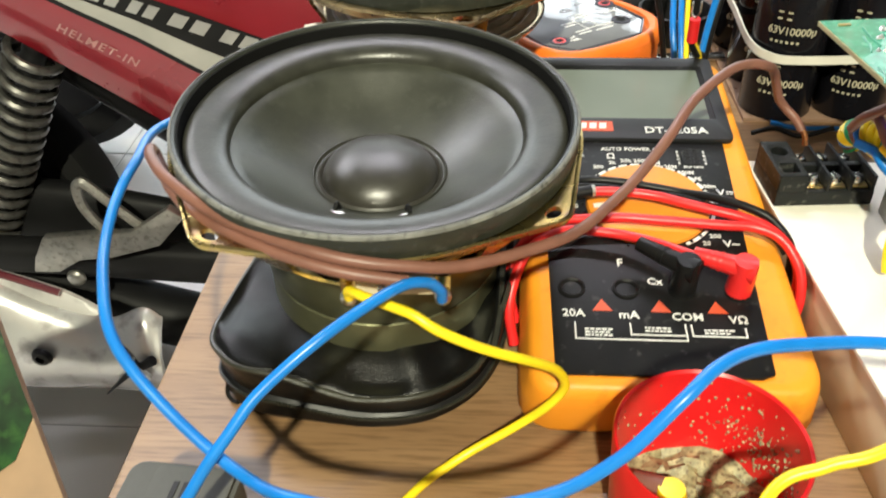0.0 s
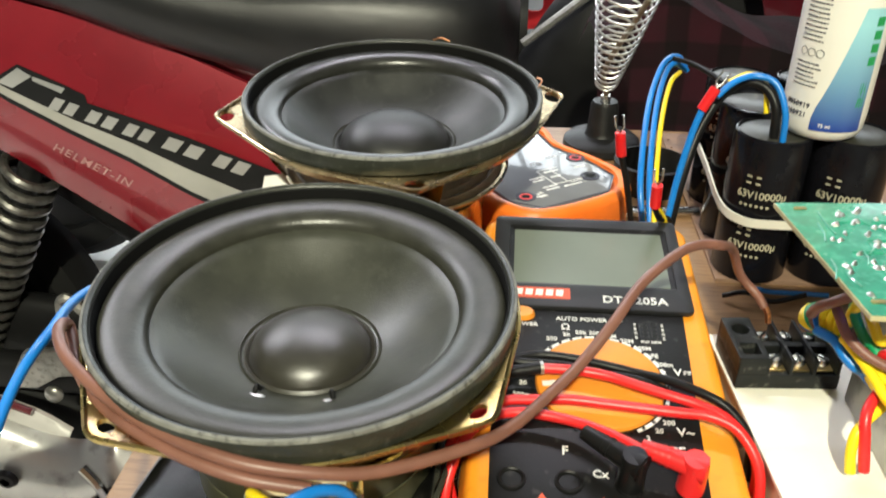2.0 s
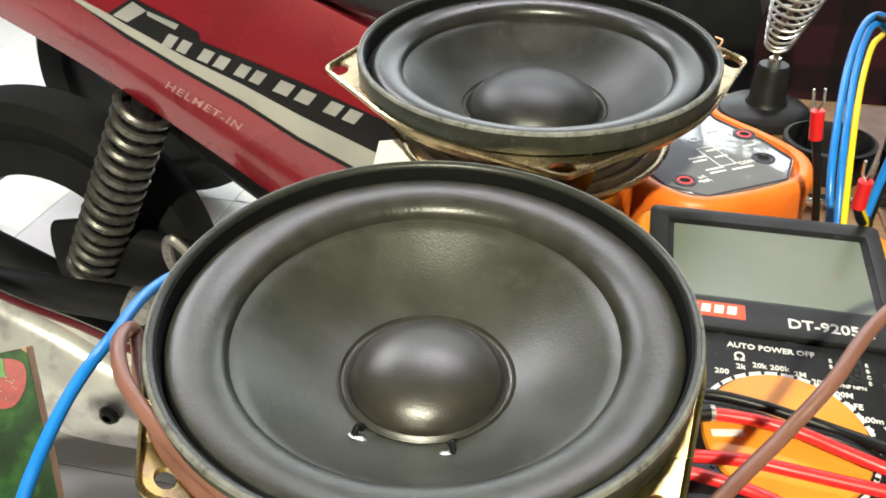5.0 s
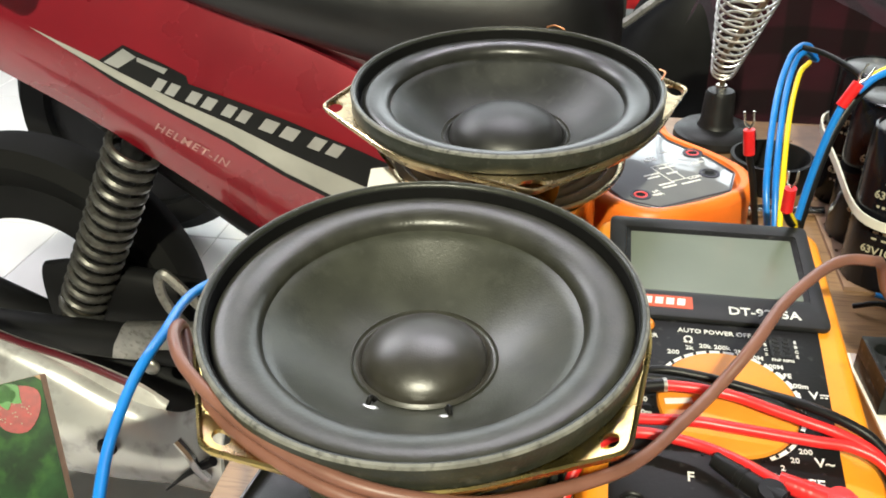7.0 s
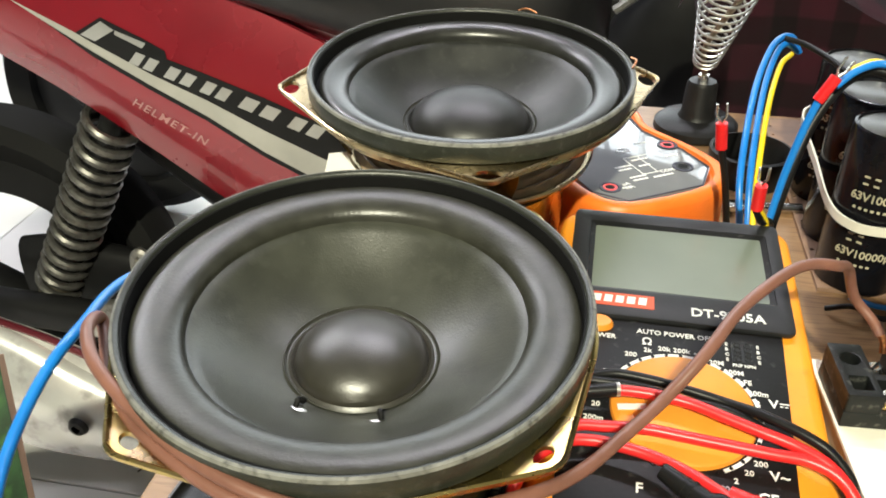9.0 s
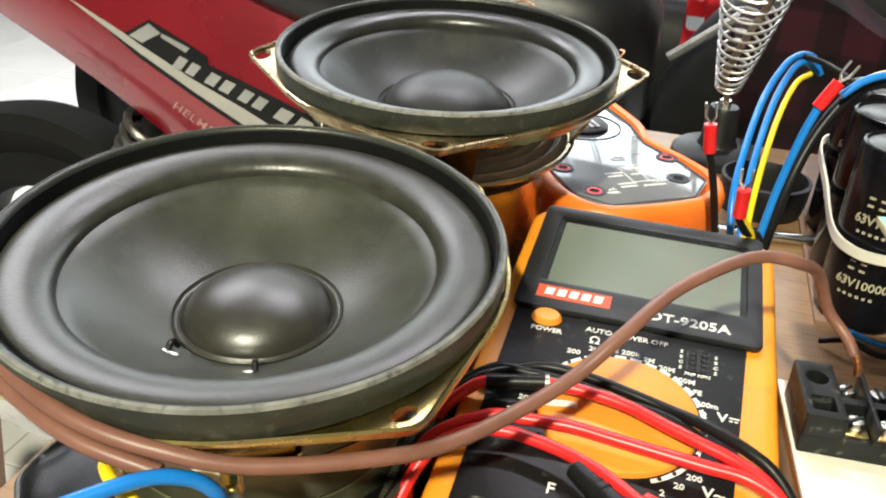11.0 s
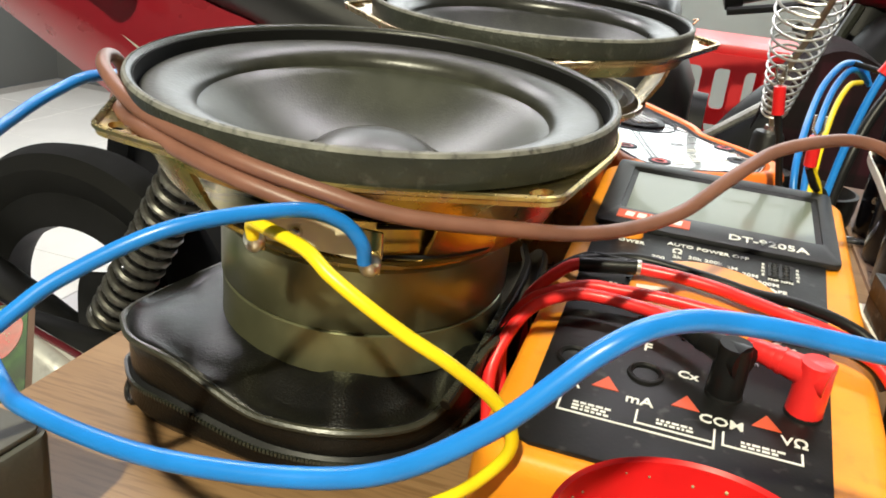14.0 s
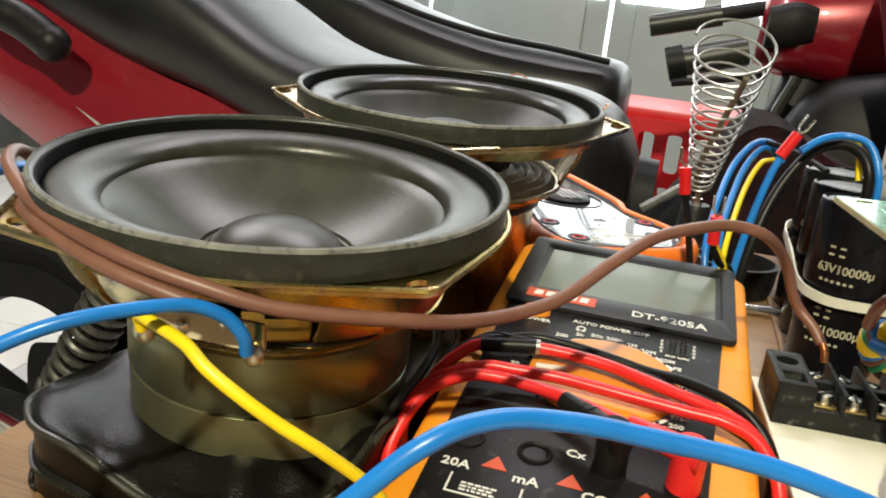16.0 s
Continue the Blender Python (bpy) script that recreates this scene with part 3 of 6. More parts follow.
part("glue_trace", tube([(0.066, 0.020, 0.0006), (0.068, 0.014, 0.0018), (0.0665, 0.009, 0.0004)], 0.0004, 6), "copper", back)
part("glue_trace", tube([(0.012, 0.0672, 0.0004), (0.016, 0.067, 0.0016), (0.021, 0.0655, 0.0004)], 0.0004, 6), "copper", back)
alone("paper_card", plate([(-0.020, -0.02), (0.02, -0.02), (0.02, 0.02), (-0.006, 0.02)], [], -0.0003, 0.0003), "paper", "white card leaning below the second loudspeaker", "card", m=pose(-0.130, 0.158, 0.050, 70, 0, 25))


# ---- the pouch under the front loudspeaker ----
def pouch():
    p = thing("zip_pouch", "soft black leatherette zip pouch under the loudspeaker", "pouch")
    base = catmull([(x, y, 0) for x, y in ((-0.1370, 0.0420), (-0.1410, 0.0160), (-0.1428, -0.0060), (-0.1385, -0.0150), (-0.1280, -0.0225), (-0.1060, -0.0258), (-0.0830, -0.0270), (-0.0640, -0.0220), (-0.0490, -0.0080), (-0.0405, 0.0150), (-0.0385, 0.0600), (-0.0500, 0.0980), (-0.1000, 0.1040), (-0.1300, 0.0900))], 8, True)
    c = Vector((-0.0905, 0.036, 0))

    def rise(q):
        """Height of the bag's upper edge: slack at the front corner, pushed up against the meter."""
        left, right = min(1.0, max(0.0, (-0.088 - q.x) / 0.035)), min(1.0, max(0.0, (q.x + 0.058) / 0.016)) * min(1.0, max(0.0, (q.y + 0.02) / 0.03))
        return 0.0165 + 0.0085 * left * left * (3 - 2 * left) + 0.0150 * right * right * (3 - 2 * right)

    rings = []
    for s, u in ((0.86, 0.0), (0.965, 0.02), (0.995, 0.16), (0.965, 0.42), (0.99, 0.55), (0.99, 0.8), (1.0, 1.0), (0.985, 1.06), (0.955, 1.05), (0.90, 1.02), (0.84, 1.0), (0.76, 1.0), (0.66, 1.0), (0.5, 1.0), (0.3, 1.0), (0.05, 1.0)):
        ring = []
        for q in base:
            d = q - c
            a = math.atan2(d.y, d.x)
            w = noise.noise(Vector((q.x * 45, q.y * 45, u * 1.5))) * 0.0022 + 0.0010 * math.sin(9 * a + 1.1 * u) * (1 if u > 0.2 else 0)
            e = c + d * (s + w * 4)
            if s < 0.97 and u >= 1.0:
                k = min(1.0, (0.97 - s) / 0.20)
                z = rise(q) * (1 - k) + 0.0256 * k
                crease = noise.noise(Vector((e.x * 70 + e.y * 30, e.y * 40, 3)))
                z += 0.0040 * crease * (1 if s > 0.70 else 0.15)
                z = min(z, 0.0256) if s < 0.80 else z
            else:
                z = rise(q) * u
            ring.append((e.x, e.y, max(0.0, z)))
        rings.append(ring)
    part("pouch_body", hull(rings), "pouch", p, smooth=80)
    edge = [c + (q - c) * 1.004 + Vector((0, 0, rise(q) + 0.0006 * noise.noise(q * 30))) for q in base]
    part("piping", tube(edge, 0.0011, 8, smooth=False, closed=True), "rubber_roll", p, "raised black piping round the edge")
    zipline = [c + (q - c) * 0.972 + Vector((0, 0, 0.42 * rise(q))) for q in base]
    part("zip_tape", tube(zipline, 0.0019, 6, smooth=False, closed=True), "black_w", p)
    teeth = bmesh.new()
    fine = catmull(zipline, 5, True)
    for i, q in enumerate(fine):
        d = (q - c).normalized()
        join(teeth, box(-0.0006, 0.0006, -0.0004, 0.0004, -0.0005, 0.0005), Matrix.Translation(q + d * 0.0019) @ Matrix.Rotation(math.atan2(d.y, d.x), 4, "Z")) if i % 2 == 0 else None
    tagged(part("zip_teeth", teeth, "rubber", p, smooth=0), kind="stuff")
    upper = catmull([(-0.0455, -0.012, 0.0245), (-0.0432, 0.004, 0.0292), (-0.0428, 0.024, 0.0325), (-0.0430, 0.046, 0.0330), (-0.0450, 0.070, 0.0330), (-0.0500, 0.088, 0.0320)], 18)
    part("upper_zip_tape", tube(upper, 0.0016, 6, smooth=False), "black_w", p)
    row = bmesh.new()
    for q in upper:
        join(row, box(q.x - 0.0008, q.x + 0.0008, q.y - 0.00032, q.y + 0.00032, q.z + 0.0012, q.z + 0.0020))
    tagged(part("upper_zip_teeth", row, "rubber_roll", p, smooth=0), kind="stuff")
    part("pull_loop", tube([(-0.1385, -0.0095, 0.011), (-0.1400, -0.0135, 0.003), (-0.1360, -0.0165, 0.0012), (-0.1330, -0.0150, 0.008)], 0.0008, 6), "black_w", p)


pouch()


# ---- the black and orange multimeter ----
TILT = math.degrees(math.atan(0.115))
meter = thing("multimeter", "orange and black digital multimeter propped on its stand", "multimeter", pose(0, 0, 0.032, TILT))
out_low, out_top = rounded(-0.0365, 0.0625, -0.0300, 0.1665, 0.012), rounded(-0.0335, 0.0590, -0.0305, 0.1665, 0.010)


def scaled(loop, d):
    cx, cy = 0.013, 0.068
    return [(cx + (x - cx) * (1 - d / 0.047), cy + (y - cy) * (1 - d / 0.098)) for x, y in loop]


rings = []
for loop, d, z in ((out_low, 0.006, -0.0285), (out_low, 0.002, -0.0275), (out_low, 0.0, -0.0235), (out_low, 0.0006, -0.0140), (out_top, -0.0006, -0.0060), (out_top, 0.0004, -0.0018), (out_top, 0.002, -0.0005), (out_top, 0.005, -0.0006)):
    rings.append([(x, y, z) for x, y in scaled(loop, d)])
part("holster", hull(rings), "holster", meter, "orange rubber holster", smooth=50)
part("front_panel", plate([(-0.0255, -0.0235), (-0.0215, -0.0252), (0.0395, -0.0252), (0.0440, -0.0232), (0.0492, 0.0985), (-0.0268, 0.0985)], [], -0.003, 0.0006, 0.0004), "panel", meter, "black front panel with white print")
hood_out = rounded(-0.0285, 0.0540, 0.0985, 0.1635, 0.003)
hood = part("display_hood", plate(hood_out, [rounded(-0.0215, 0.0485, 0.1135, 0.1560, 0.001)], 0.0, 0.0024, 0.0009), "bezel", meter, "dark grey raised display surround")
rim = []
for loop, z in ((rounded(-0.0215, 0.0485, 0.1135, 0.1560, 0.001), 0.0020), (rounded(-0.0195, 0.0465, 0.1150, 0.1540, 0.0008), 0.0012)):
    rim.append([(x, y, z) for x, y in loop])
part("display_bevel", hull(rim, caps=False), "panel", hood)
part("display", plate(rounded(-0.0195, 0.0465, 0.1150, 0.1540, 0.0008), [], 0.0004, 0.0013), "lcd", meter, "blank grey-green liquid crystal display")
part("brand_label", plate(rounded(-0.0215, 0.0040, 0.1035, 0.1105, 0.0003), [], 0.0024, 0.0026), "print_red", hood, "red label with a plain white band")
for k in range(5):
    x = -0.0188 + 0.0042 * k
    part("brand_mark", plate([(x, 0.1052), (x + 0.0030, 0.1052), (x + 0.0034, 0.1090), (x + 0.0004, 0.1090)], [], 0.0026, 0.0028), "print_white", hood)



def mark(words, size, x, y, z=0.0008, colour="print_white", spacing=1.0):
    return part("printed_mark", lettering(words, size, Matrix.Translation((x, y, z)), spacing=spacing), colour, meter, smooth=0)


mark("DT-9205A", 0.0061, 0.0303, 0.1044, 0.0025)
mark("POWER", 0.0030, -0.0146, 0.0888)
mark("AUTO POWER OFF", 0.0031, 0.0113, 0.0930)
mark("\u03a9", 0.0048, 0.0016, 0.0880)
for w, x, y in (("200", -0.0040, 0.0808), ("2k", 0.0018, 0.0838), ("20k", 0.0075, 0.0852), ("200k", 0.0135, 0.0852), ("2M", 0.0195, 0.0838), ("20M", 0.0252, 0.0815), ("200M", 0.0308, 0.0778), ("hFE", 0.0342, 0.0738),
                ("200m", 0.0380, 0.0693), ("2", 0.0375, 0.0650), ("20", 0.0392, 0.0600), ("750", 0.0375, 0.0448), ("200", 0.0360, 0.0402), ("20", 0.0322, 0.0362), ("2", 0.0281, 0.0326), ("200m", 0.0250, 0.0292), ("2m", -0.0115, 0.0712), ("20", -0.0150, 0.0560), ("200m", -0.0155, 0.0500)):
    mark(w, 0.0029, x, y)
for w, s, x, y in (("V", 0.0050, 0.0425, 0.0655), ("V~", 0.0050, 0.0412, 0.0362), ("F", 0.0052, -0.0006, 0.0250), ("A", 0.0050, -0.0190, 0.0645), ("CE", 0.0052, 0.0370, 0.0275), ("Cx", 0.0044, 0.0107, 0.0160),
                   ("20A", 0.0046, -0.0184, 0.0004), ("mA", 0.0048, 0.0002, 0.0000), ("COM", 0.0046, 0.0198, -0.0004), ("V\u03a9", 0.0046, 0.0365, -0.0012)):
    mark(w, s, x, y)
for w, y in (("E", 0.0915), ("B", 0.0890), ("C", 0.0865), ("E", 0.0840)):
    mark(w, 0.0020, 0.0291, y), mark(w, 0.0020, 0.0398, y)
mark("PNP NPN", 0.0019, 0.0345, 0.0815)
for x0, x1, y0, y1 in ((-0.0184, -0.0179, -0.0105, -0.0035), (-0.0184, 0.0185, -0.0110, -0.0105), (0.0000, 0.0005, -0.0085, -0.0035), (0.0000, 0.0180, -0.0088, -0.0083), (0.0182, 0.0187, -0.0110, -0.0035),
                       (0.0202, 0.0207, -0.0088, -0.0035), (0.0202, 0.0380, -0.0088, -0.0083), (0.0378, 0.0383, -0.0088, -0.0045), (0.0445, 0.0475, 0.0660, 0.0664), (0.0445, 0.0455, 0.0648, 0.0652), (0.0460, 0.0470, 0.0648, 0.0652)):
    part("printed_line", box(x0, x1, y0, y1, 0.0006, 0.0008), "print_white", meter, smooth=0)
small = bmesh.new()
random.seed(5)
for x0, n, y0 in ((-0.0150, 3, -0.0068), (0.0050, 2, -0.0058), (0.0245, 2, -0.0062)):
    for r in range(n):
        x = x0
        while x < x0 + 0.0085:
            w = random.uniform(0.0006, 0.0018)
            join(small, box(x, x + w, y0 - r * 0.0013, y0 - r * 0.0013 + 0.0007, 0.0006, 0.00075))
            x += w + 0.0004
tagged(part("fine_print", small, "print_white", meter, smooth=0), kind="stuff")
for x in (-0.0085, 0.0112, 0.0302):
    part("warning_triangle", plate([(x - 0.0034, 0.0018), (x + 0.0034, 0.0018), (x, 0.0072)], [], 0.0005, 0.0008), "print_red", meter)
for x in (-0.0184, 0.0003, 0.0198, 0.0388):
    jack = part("jack_socket", lathe([(0.0048, 0.0006), (0.0046, 0.0014), (0.0040, 0.0016), (0.0034, 0.0012), (0.0030, -0.002)], 28), "panel", meter)
    jack.matrix_basis = pose(x, 0.0122, 0)
    part("jack_contact", lathe([(0.0020, 0.0003), (0.0016, 0.0005), (0.0010, -0.002)], 20), "zinc", jack)
part("power_button", lathe([(0, 0.0030), (0.0042, 0.0028), (0.0050, 0.0018), (0.0052, 0.0004)], 28), "dial", meter, "oval orange power button").matrix_basis = Matrix.Translation((-0.0156, 0.0945, 0)) @ Matrix.Diagonal((1, 0.72, 1, 1))
knob = part("range_dial", lathe([(0, 0.0026), (0.0220, 0.0026), (0.0232, 0.0020), (0.0236, 0.0006)], 72), "dial", meter, "large round orange range dial")
knob.matrix_basis = pose(0.0131, 0.0578, 0)
part("dial_pointer", box(-0.0012, 0.0012, 0.012, 0.0215, 0.0026, 0.0032, 0.0003), "print_white", knob).matrix_basis = pose(0, 0, 0, 0, 0, 100)
arc = lathe([(0.0243, 0.0006), (0.0243, 0.0008), (0.0256, 0.0008), (0.0256, 0.0006)], 40, -62, 150, closed=True)
part("scale_arc", arc, "print_white", meter).matrix_basis = pose(0.0131, 0.0578, 0)
dots = bmesh.new()
for k in range(32):
    q = radians(11.25 * k)
    join(dots, lathe([(0, 0.0011), (0.0006, 0.0011), (0.0007, 0.0006)], 10), Matrix.Translation((0.0131 + 0.0249 * math.cos(q), 0.0578 + 0.0249 * math.sin(q), 0)))
tagged(part("scale_dots", dots, "panel", meter), kind="stuff")
sock = part("transistor_socket", plate(rounded(0.0306, 0.0383, 0.0826, 0.0927, 0.0006), [], 0.0004, 0.0012), "tb", meter, "small black eight-hole socket")
for i in range(2):
    for j in range(4):
        part("socket_hole", lathe([(0.0009, 0.0012), (0.0011, 0.0015), (0.0013, 0.0012)], 12), "bezel", sock).matrix_basis = pose(0.0327 + 0.0035 * i, 0.0842 + 0.0023 * j, 0)
part("prop_stand", box(-0.012, 0.038, 0.150, 0.156, -0.0475, -0.028, 0.002), "holster", meter)

# test leads wound round the meter, and their right-angle plugs


def lead(label, points, r, material):
    t = thing("test_lead", label, "test lead", group="test leads of the multimeter")
    part("cable", tube(points, r, 10, 8), material, t)
    return t


lead("red test lead wound round the orange multimeter", [(-0.036, 0.040, 0.012), (-0.0395, 0.046, 0.030), (-0.030, 0.051, 0.0425), (-0.0213, 0.0535, 0.0452), (-0.0100, 0.0560, 0.0456), (0.0022, 0.0562, 0.0457), (0.0147, 0.0543, 0.0454), (0.0254, 0.0502, 0.0450), (0.0356, 0.0463, 0.0446), (0.0453, 0.0428, 0.0440), (0.0539, 0.0376, 0.0430), (0.0610, 0.0310, 0.0380), (0.0650, 0.0280, 0.0280), (0.0645, 0.0270, 0.012)], 0.0019, "red")
lead("red test lead wound round the orange multimeter", [(-0.0375, 0.018, 0.012), (-0.0405, 0.024, 0.028), (-0.0355, 0.031, 0.0385), (-0.0225, 0.0389, 0.0432), (-0.0126, 0.0407, 0.0436), (0.0006, 0.0418, 0.0437), (0.0124, 0.0409, 0.0436), (0.0254, 0.0398, 0.0434), (0.0380, 0.0387, 0.0433), (0.0486, 0.0380, 0.0430), (0.0575, 0.0340, 0.0410), (0.0635, 0.0270, 0.0340), (0.0650, 0.0220, 0.0240), (0.0640, 0.0200, 0.010)], 0.0019, "red")
red_end = lead("red test lead with a right-angle plug in the socket", [(-0.0380, 0.006, 0.012), (-0.0400, 0.012, 0.026), (-0.0350, 0.0240, 0.0380), (-0.0253, 0.0320, 0.0425), (-0.0158, 0.0345, 0.0430), (-0.0054, 0.0333, 0.0430), (0.0035, 0.0307, 0.0432), (0.0125, 0.0256, 0.0440), (0.0196, 0.0190, 0.0455), (0.0240, 0.0145, 0.0465)], 0.0019, "red")
lead("black test lead wound round the orange multimeter", [(-0.036, 0.046, 0.012), (-0.0395, 0.050, 0.030), (-0.0300, 0.0535, 0.0430), (-0.0201, 0.0600, 0.0450), (-0.0104, 0.0640, 0.0458), (0.0023, 0.0634, 0.0456), (0.0152, 0.0606, 0.0452), (0.0258, 0.0577, 0.0448), (0.0366, 0.0512, 0.0470), (0.0482, 0.0446, 0.0468), (0.0560, 0.0402, 0.0440), (0.0625, 0.0350, 0.0360), (0.0640, 0.0330, 0.0200)], 0.0017, "black_w")
black_end = lead("black test lead with a right-angle plug in the socket", [(-0.034, 0.052, 0.010), (-0.0370, 0.058, 0.032), (-0.0260, 0.0600, 0.0440), (-0.0149, 0.0600, 0.0452), (-0.0004, 0.0598, 0.0448), (0.0125, 0.0567, 0.0444), (0.0246, 0.0549, 0.0442), (0.0333, 0.0511, 0.0438), (0.0450, 0.0440, 0.0415), (0.0560, 0.0360, 0.0400), (0.0600, 0.0320, 0.0360)], 0.0016, "black_w")
sleeve = rod((-0.026, 0.0525, 0.0445), (-0.009, 0.0560, 0.0460), 0.0024)
part("sleeve_tag", sleeve, "black_w", red_end, "short black printed sleeve")
part("sleeve_band", rod((-0.0092, 0.05595, 0.0460), (-0.0080, 0.0562, 0.0460), 0.00245), "alu", red_end)


def plug(parent, x, y, away, material, z=0.0335):
    """A right-angle plug: an upright barrel and a ribbed sideways neck."""
    up = Vector((0, -0.115, 1)).normalized()
    b = Vector((x, y, z))
    barrel = tube([b - up * 0.001, b + up * 0.009, b + up * 0.0135, b + up * 0.0155], 0.0046, 16, smooth=False, taper=0.0040)
    part("plug_barrel", barrel, material, parent)
    n0, d = b + up * 0.0118, Vector(away)
    neck = part("plug_neck", tube([n0 - d.normalized() * 0.0035, n0, n0 + d * 0.5, n0 + d], 0.0046, 12, smooth=False, taper=0.0026), material, parent)
    for k in range(5):
        q = n0 + d * (0.45 + 0.12 * k)
        part("strain_rib", tube([q, q + d.normalized() * 0.0009], 0.0036 - 0.0003 * k, 12, smooth=False), material, neck)


plug(red_end, 0.0388, 0.0122, (-0.0160, 0.0065, 0.001), "red")
plug(black_end, 0.0198, 0.0122, (-0.0150, 0.0120, 0.001), "black_w")

# ---- the orange-cased second meter ----
ax, bx = Vector((-0.55, 0.835, 0)).normalized(), Vector((0.835, 0.55, 0)).normalized()
mm2 = Matrix((bx, ax, Vector((0, 0, 1)))).transposed().to_4x4()
mm2.translation = (-0.0025, 0.2207, 0.0462)
clampm = thing("multimeter", "orange-cased multimeter with a glossy pale panel, partly under the loudspeaker", "multimeter", mm2)
case = [(-0.0260, -0.0350), (0.0215, -0.0350), (0.0400, -0.0170), (0.0400, 0.0080), (0.0335, 0.0380), (0.0400, 0.0620), (0.0400, 0.1250), (0.0300, 0.1350), (-0.0300, 0.1350), (-0.0400, 0.1250), (-0.0400, 0.0620), (-0.0335, 0.0400), (-0.0400, 0.0100), (-0.0400, -0.0180)]
case_smooth = [(p.x, p.y) for p in catmull([(x, y, 0) for x, y in case], 4, True)]


def grown(loop, d):
    return [(x * (1 - d / 0.04), (y - 0.05) * (1 - d / 0.085) + 0.05) for x, y in loop]


part("case", hull([[(x, y, z) for x, y in grown(case_smooth, d)] for d, z in ((0.004, -0.0460), (0.001, -0.0440), (0.0, -0.036), (0.0005, -0.010), (-0.0005, -0.003), (0.0008, 0.0006), (0.003, 0.0016), (0.0052, 0.0008), (0.0056, -0.0015), (0.006, -0.002))]), "orange2", clampm, "orange rubbery case", smooth=55)
face2 = [(-0.0225, -0.0290), (0.0185, -0.0290), (0.0335, -0.0140), (0.0335, 0.0070), (0.0275, 0.0350), (0.0330, 0.0600), (0.0330, 0.1200), (-0.0330, 0.1200), (-0.0330, 0.0600), (-0.0275, 0.0360), (-0.0335, 0.0090), (-0.0335, -0.0150)]
part("panel", plate(face2, [], -0.003, 0.0, 0.0003), "panel2", clampm, "glossy pale grey front panel")
part("panel_border", tube([(x * 0.985, 0.05 + (y - 0.05) * 0.99, 0.0001) for x, y in face2], 0.0005, 6, smooth=False, closed=True), "print_dark", clampm)
for x, y, c in ((-0.0265, 0.0130, "red"), (-0.0230, -0.0135, "red"), (0.0290, 0.0150, "red"), (0.0215, -0.0085, "black_w")):
    j = part("jack_socket", lathe([(0.0052, 0.0), (0.0052, 0.0005), (0.0040, 0.0006), (0.0037, 0.0002)], 28), "print_dark", clampm, "dark-rimmed probe socket")
    j.matrix_basis = pose(x, y, 0)
    part("jack_ring", lathe([(0.0034, 0.0003), (0.0032, 0.0005), (0.0025, 0.0005), (0.0023, 0.0002)], 28), c, j)
    # shallow disc coloured black for the shade down the socket
    part("jack_hole", lathe([(0.0023, 0.0003), (0.0, 0.0002)], 20), "shade_black", j)
sw = part("range_switch", lathe([(0, 0.0024), (0.0125, 0.0022), (0.0138, 0.0012), (0.0140, 0.0)], 48), "panel", clampm, "dark rotary switch with pale ribs")
sw.matrix_basis = pose(0.006, 0.063, 0)
for k in range(4):
    part("grip_rib", box(-0.0062 + 0.0034 * k, -0.0042 + 0.0034 * k, -0.0095, 0.0095, 0.0020, 0.0030, 0.0003), "print_white", sw)
part("switch_ring", lathe([(0.0205, 0.0), (0.0205, 0.0004), (0.0198, 0.0004), (0.0198, 0.0)], 64), "print_dark", clampm).matrix_basis = pose(0.006, 0.063, 0)
bars = bmesh.new()
random.seed(9)
for x, y, w in ((-0.010, 0.002, 0.008), (-0.010, -0.001, 0.007), (-0.009, -0.0095, 0.009), (-0.009, -0.0125, 0.007), (0.002, 0.006, 0.008), (0.002, -0.0005, 0.006), (0.002, -0.013, 0.010), (0.014, 0.022, 0.006), (-0.018, -0.017, 0.004), (0.0205, 0.004, 0.007)):
    x0 = x
    while x0 < x + w:
        q = random.uniform(0.0007, 0.0017)
        join(bars, box(x0, x0 + q, y, y + 0.0012, 0.0, 0.0002))
        x0 += q + 0.0004
for x0, x1, y0, y1 in ((-0.001, 0.0125, 0.0098, 0.0102), (-0.001, -0.0006, -0.008, 0.0098), (-0.001, 0.009, -0.0082, -0.0078), (0.0070, 0.0074, -0.0078, 0.0098)):
    join(bars, box(x0, x1, y0, y1, 0.0, 0.0002))
tagged(part("fine_print", bars, "print_white", clampm, smooth=0), kind="stuff")
for w, x, y, s in (("CE", 0.004, 0.018, 0.006), ("COM", 0.0120, -0.0090, 0.0034), ("\u00b5A", -0.0145, -0.0135, 0.0032), ("mA", -0.0145, -0.0170, 0.0032)):
    part("printed_mark", lettering(w, s, Matrix.Translation((x, y, 0.0002))), "print_white", clampm, smooth=0)

# ---- red cup of rosin ----
cup = thing("rosin_cup", "red plastic cup with crumbs of rosin inside", "cup", pose(0.0155, -0.0590, 0.0))
wallp = [(0, 0.0012), (0.0245, 0.0012), (0.0252, 0.0030), (0.0272, 0.0392), (0.0268, 0.0400), (0.0260, 0.0392), (0.0240, 0.0040), (0, 0.0036)]
part("cup_body", lathe(wallp, 64), "cup_red", cup)
heap = bmesh.new()
for i in range(15):
    for j in range(24):
        r, a = 0.0242 * i / 14, 2 * math.pi * j / 24
        x, y = r * math.cos(a), r * math.sin(a)
        heap.verts.new((x, y, 0.0075 + 0.006 * noise.noise(Vector((x * 110, y * 110, 2))) + 0.004 * noise.noise(Vector((x * 400, y * 400, 5)))))
heap.verts.ensure_lookup_table()
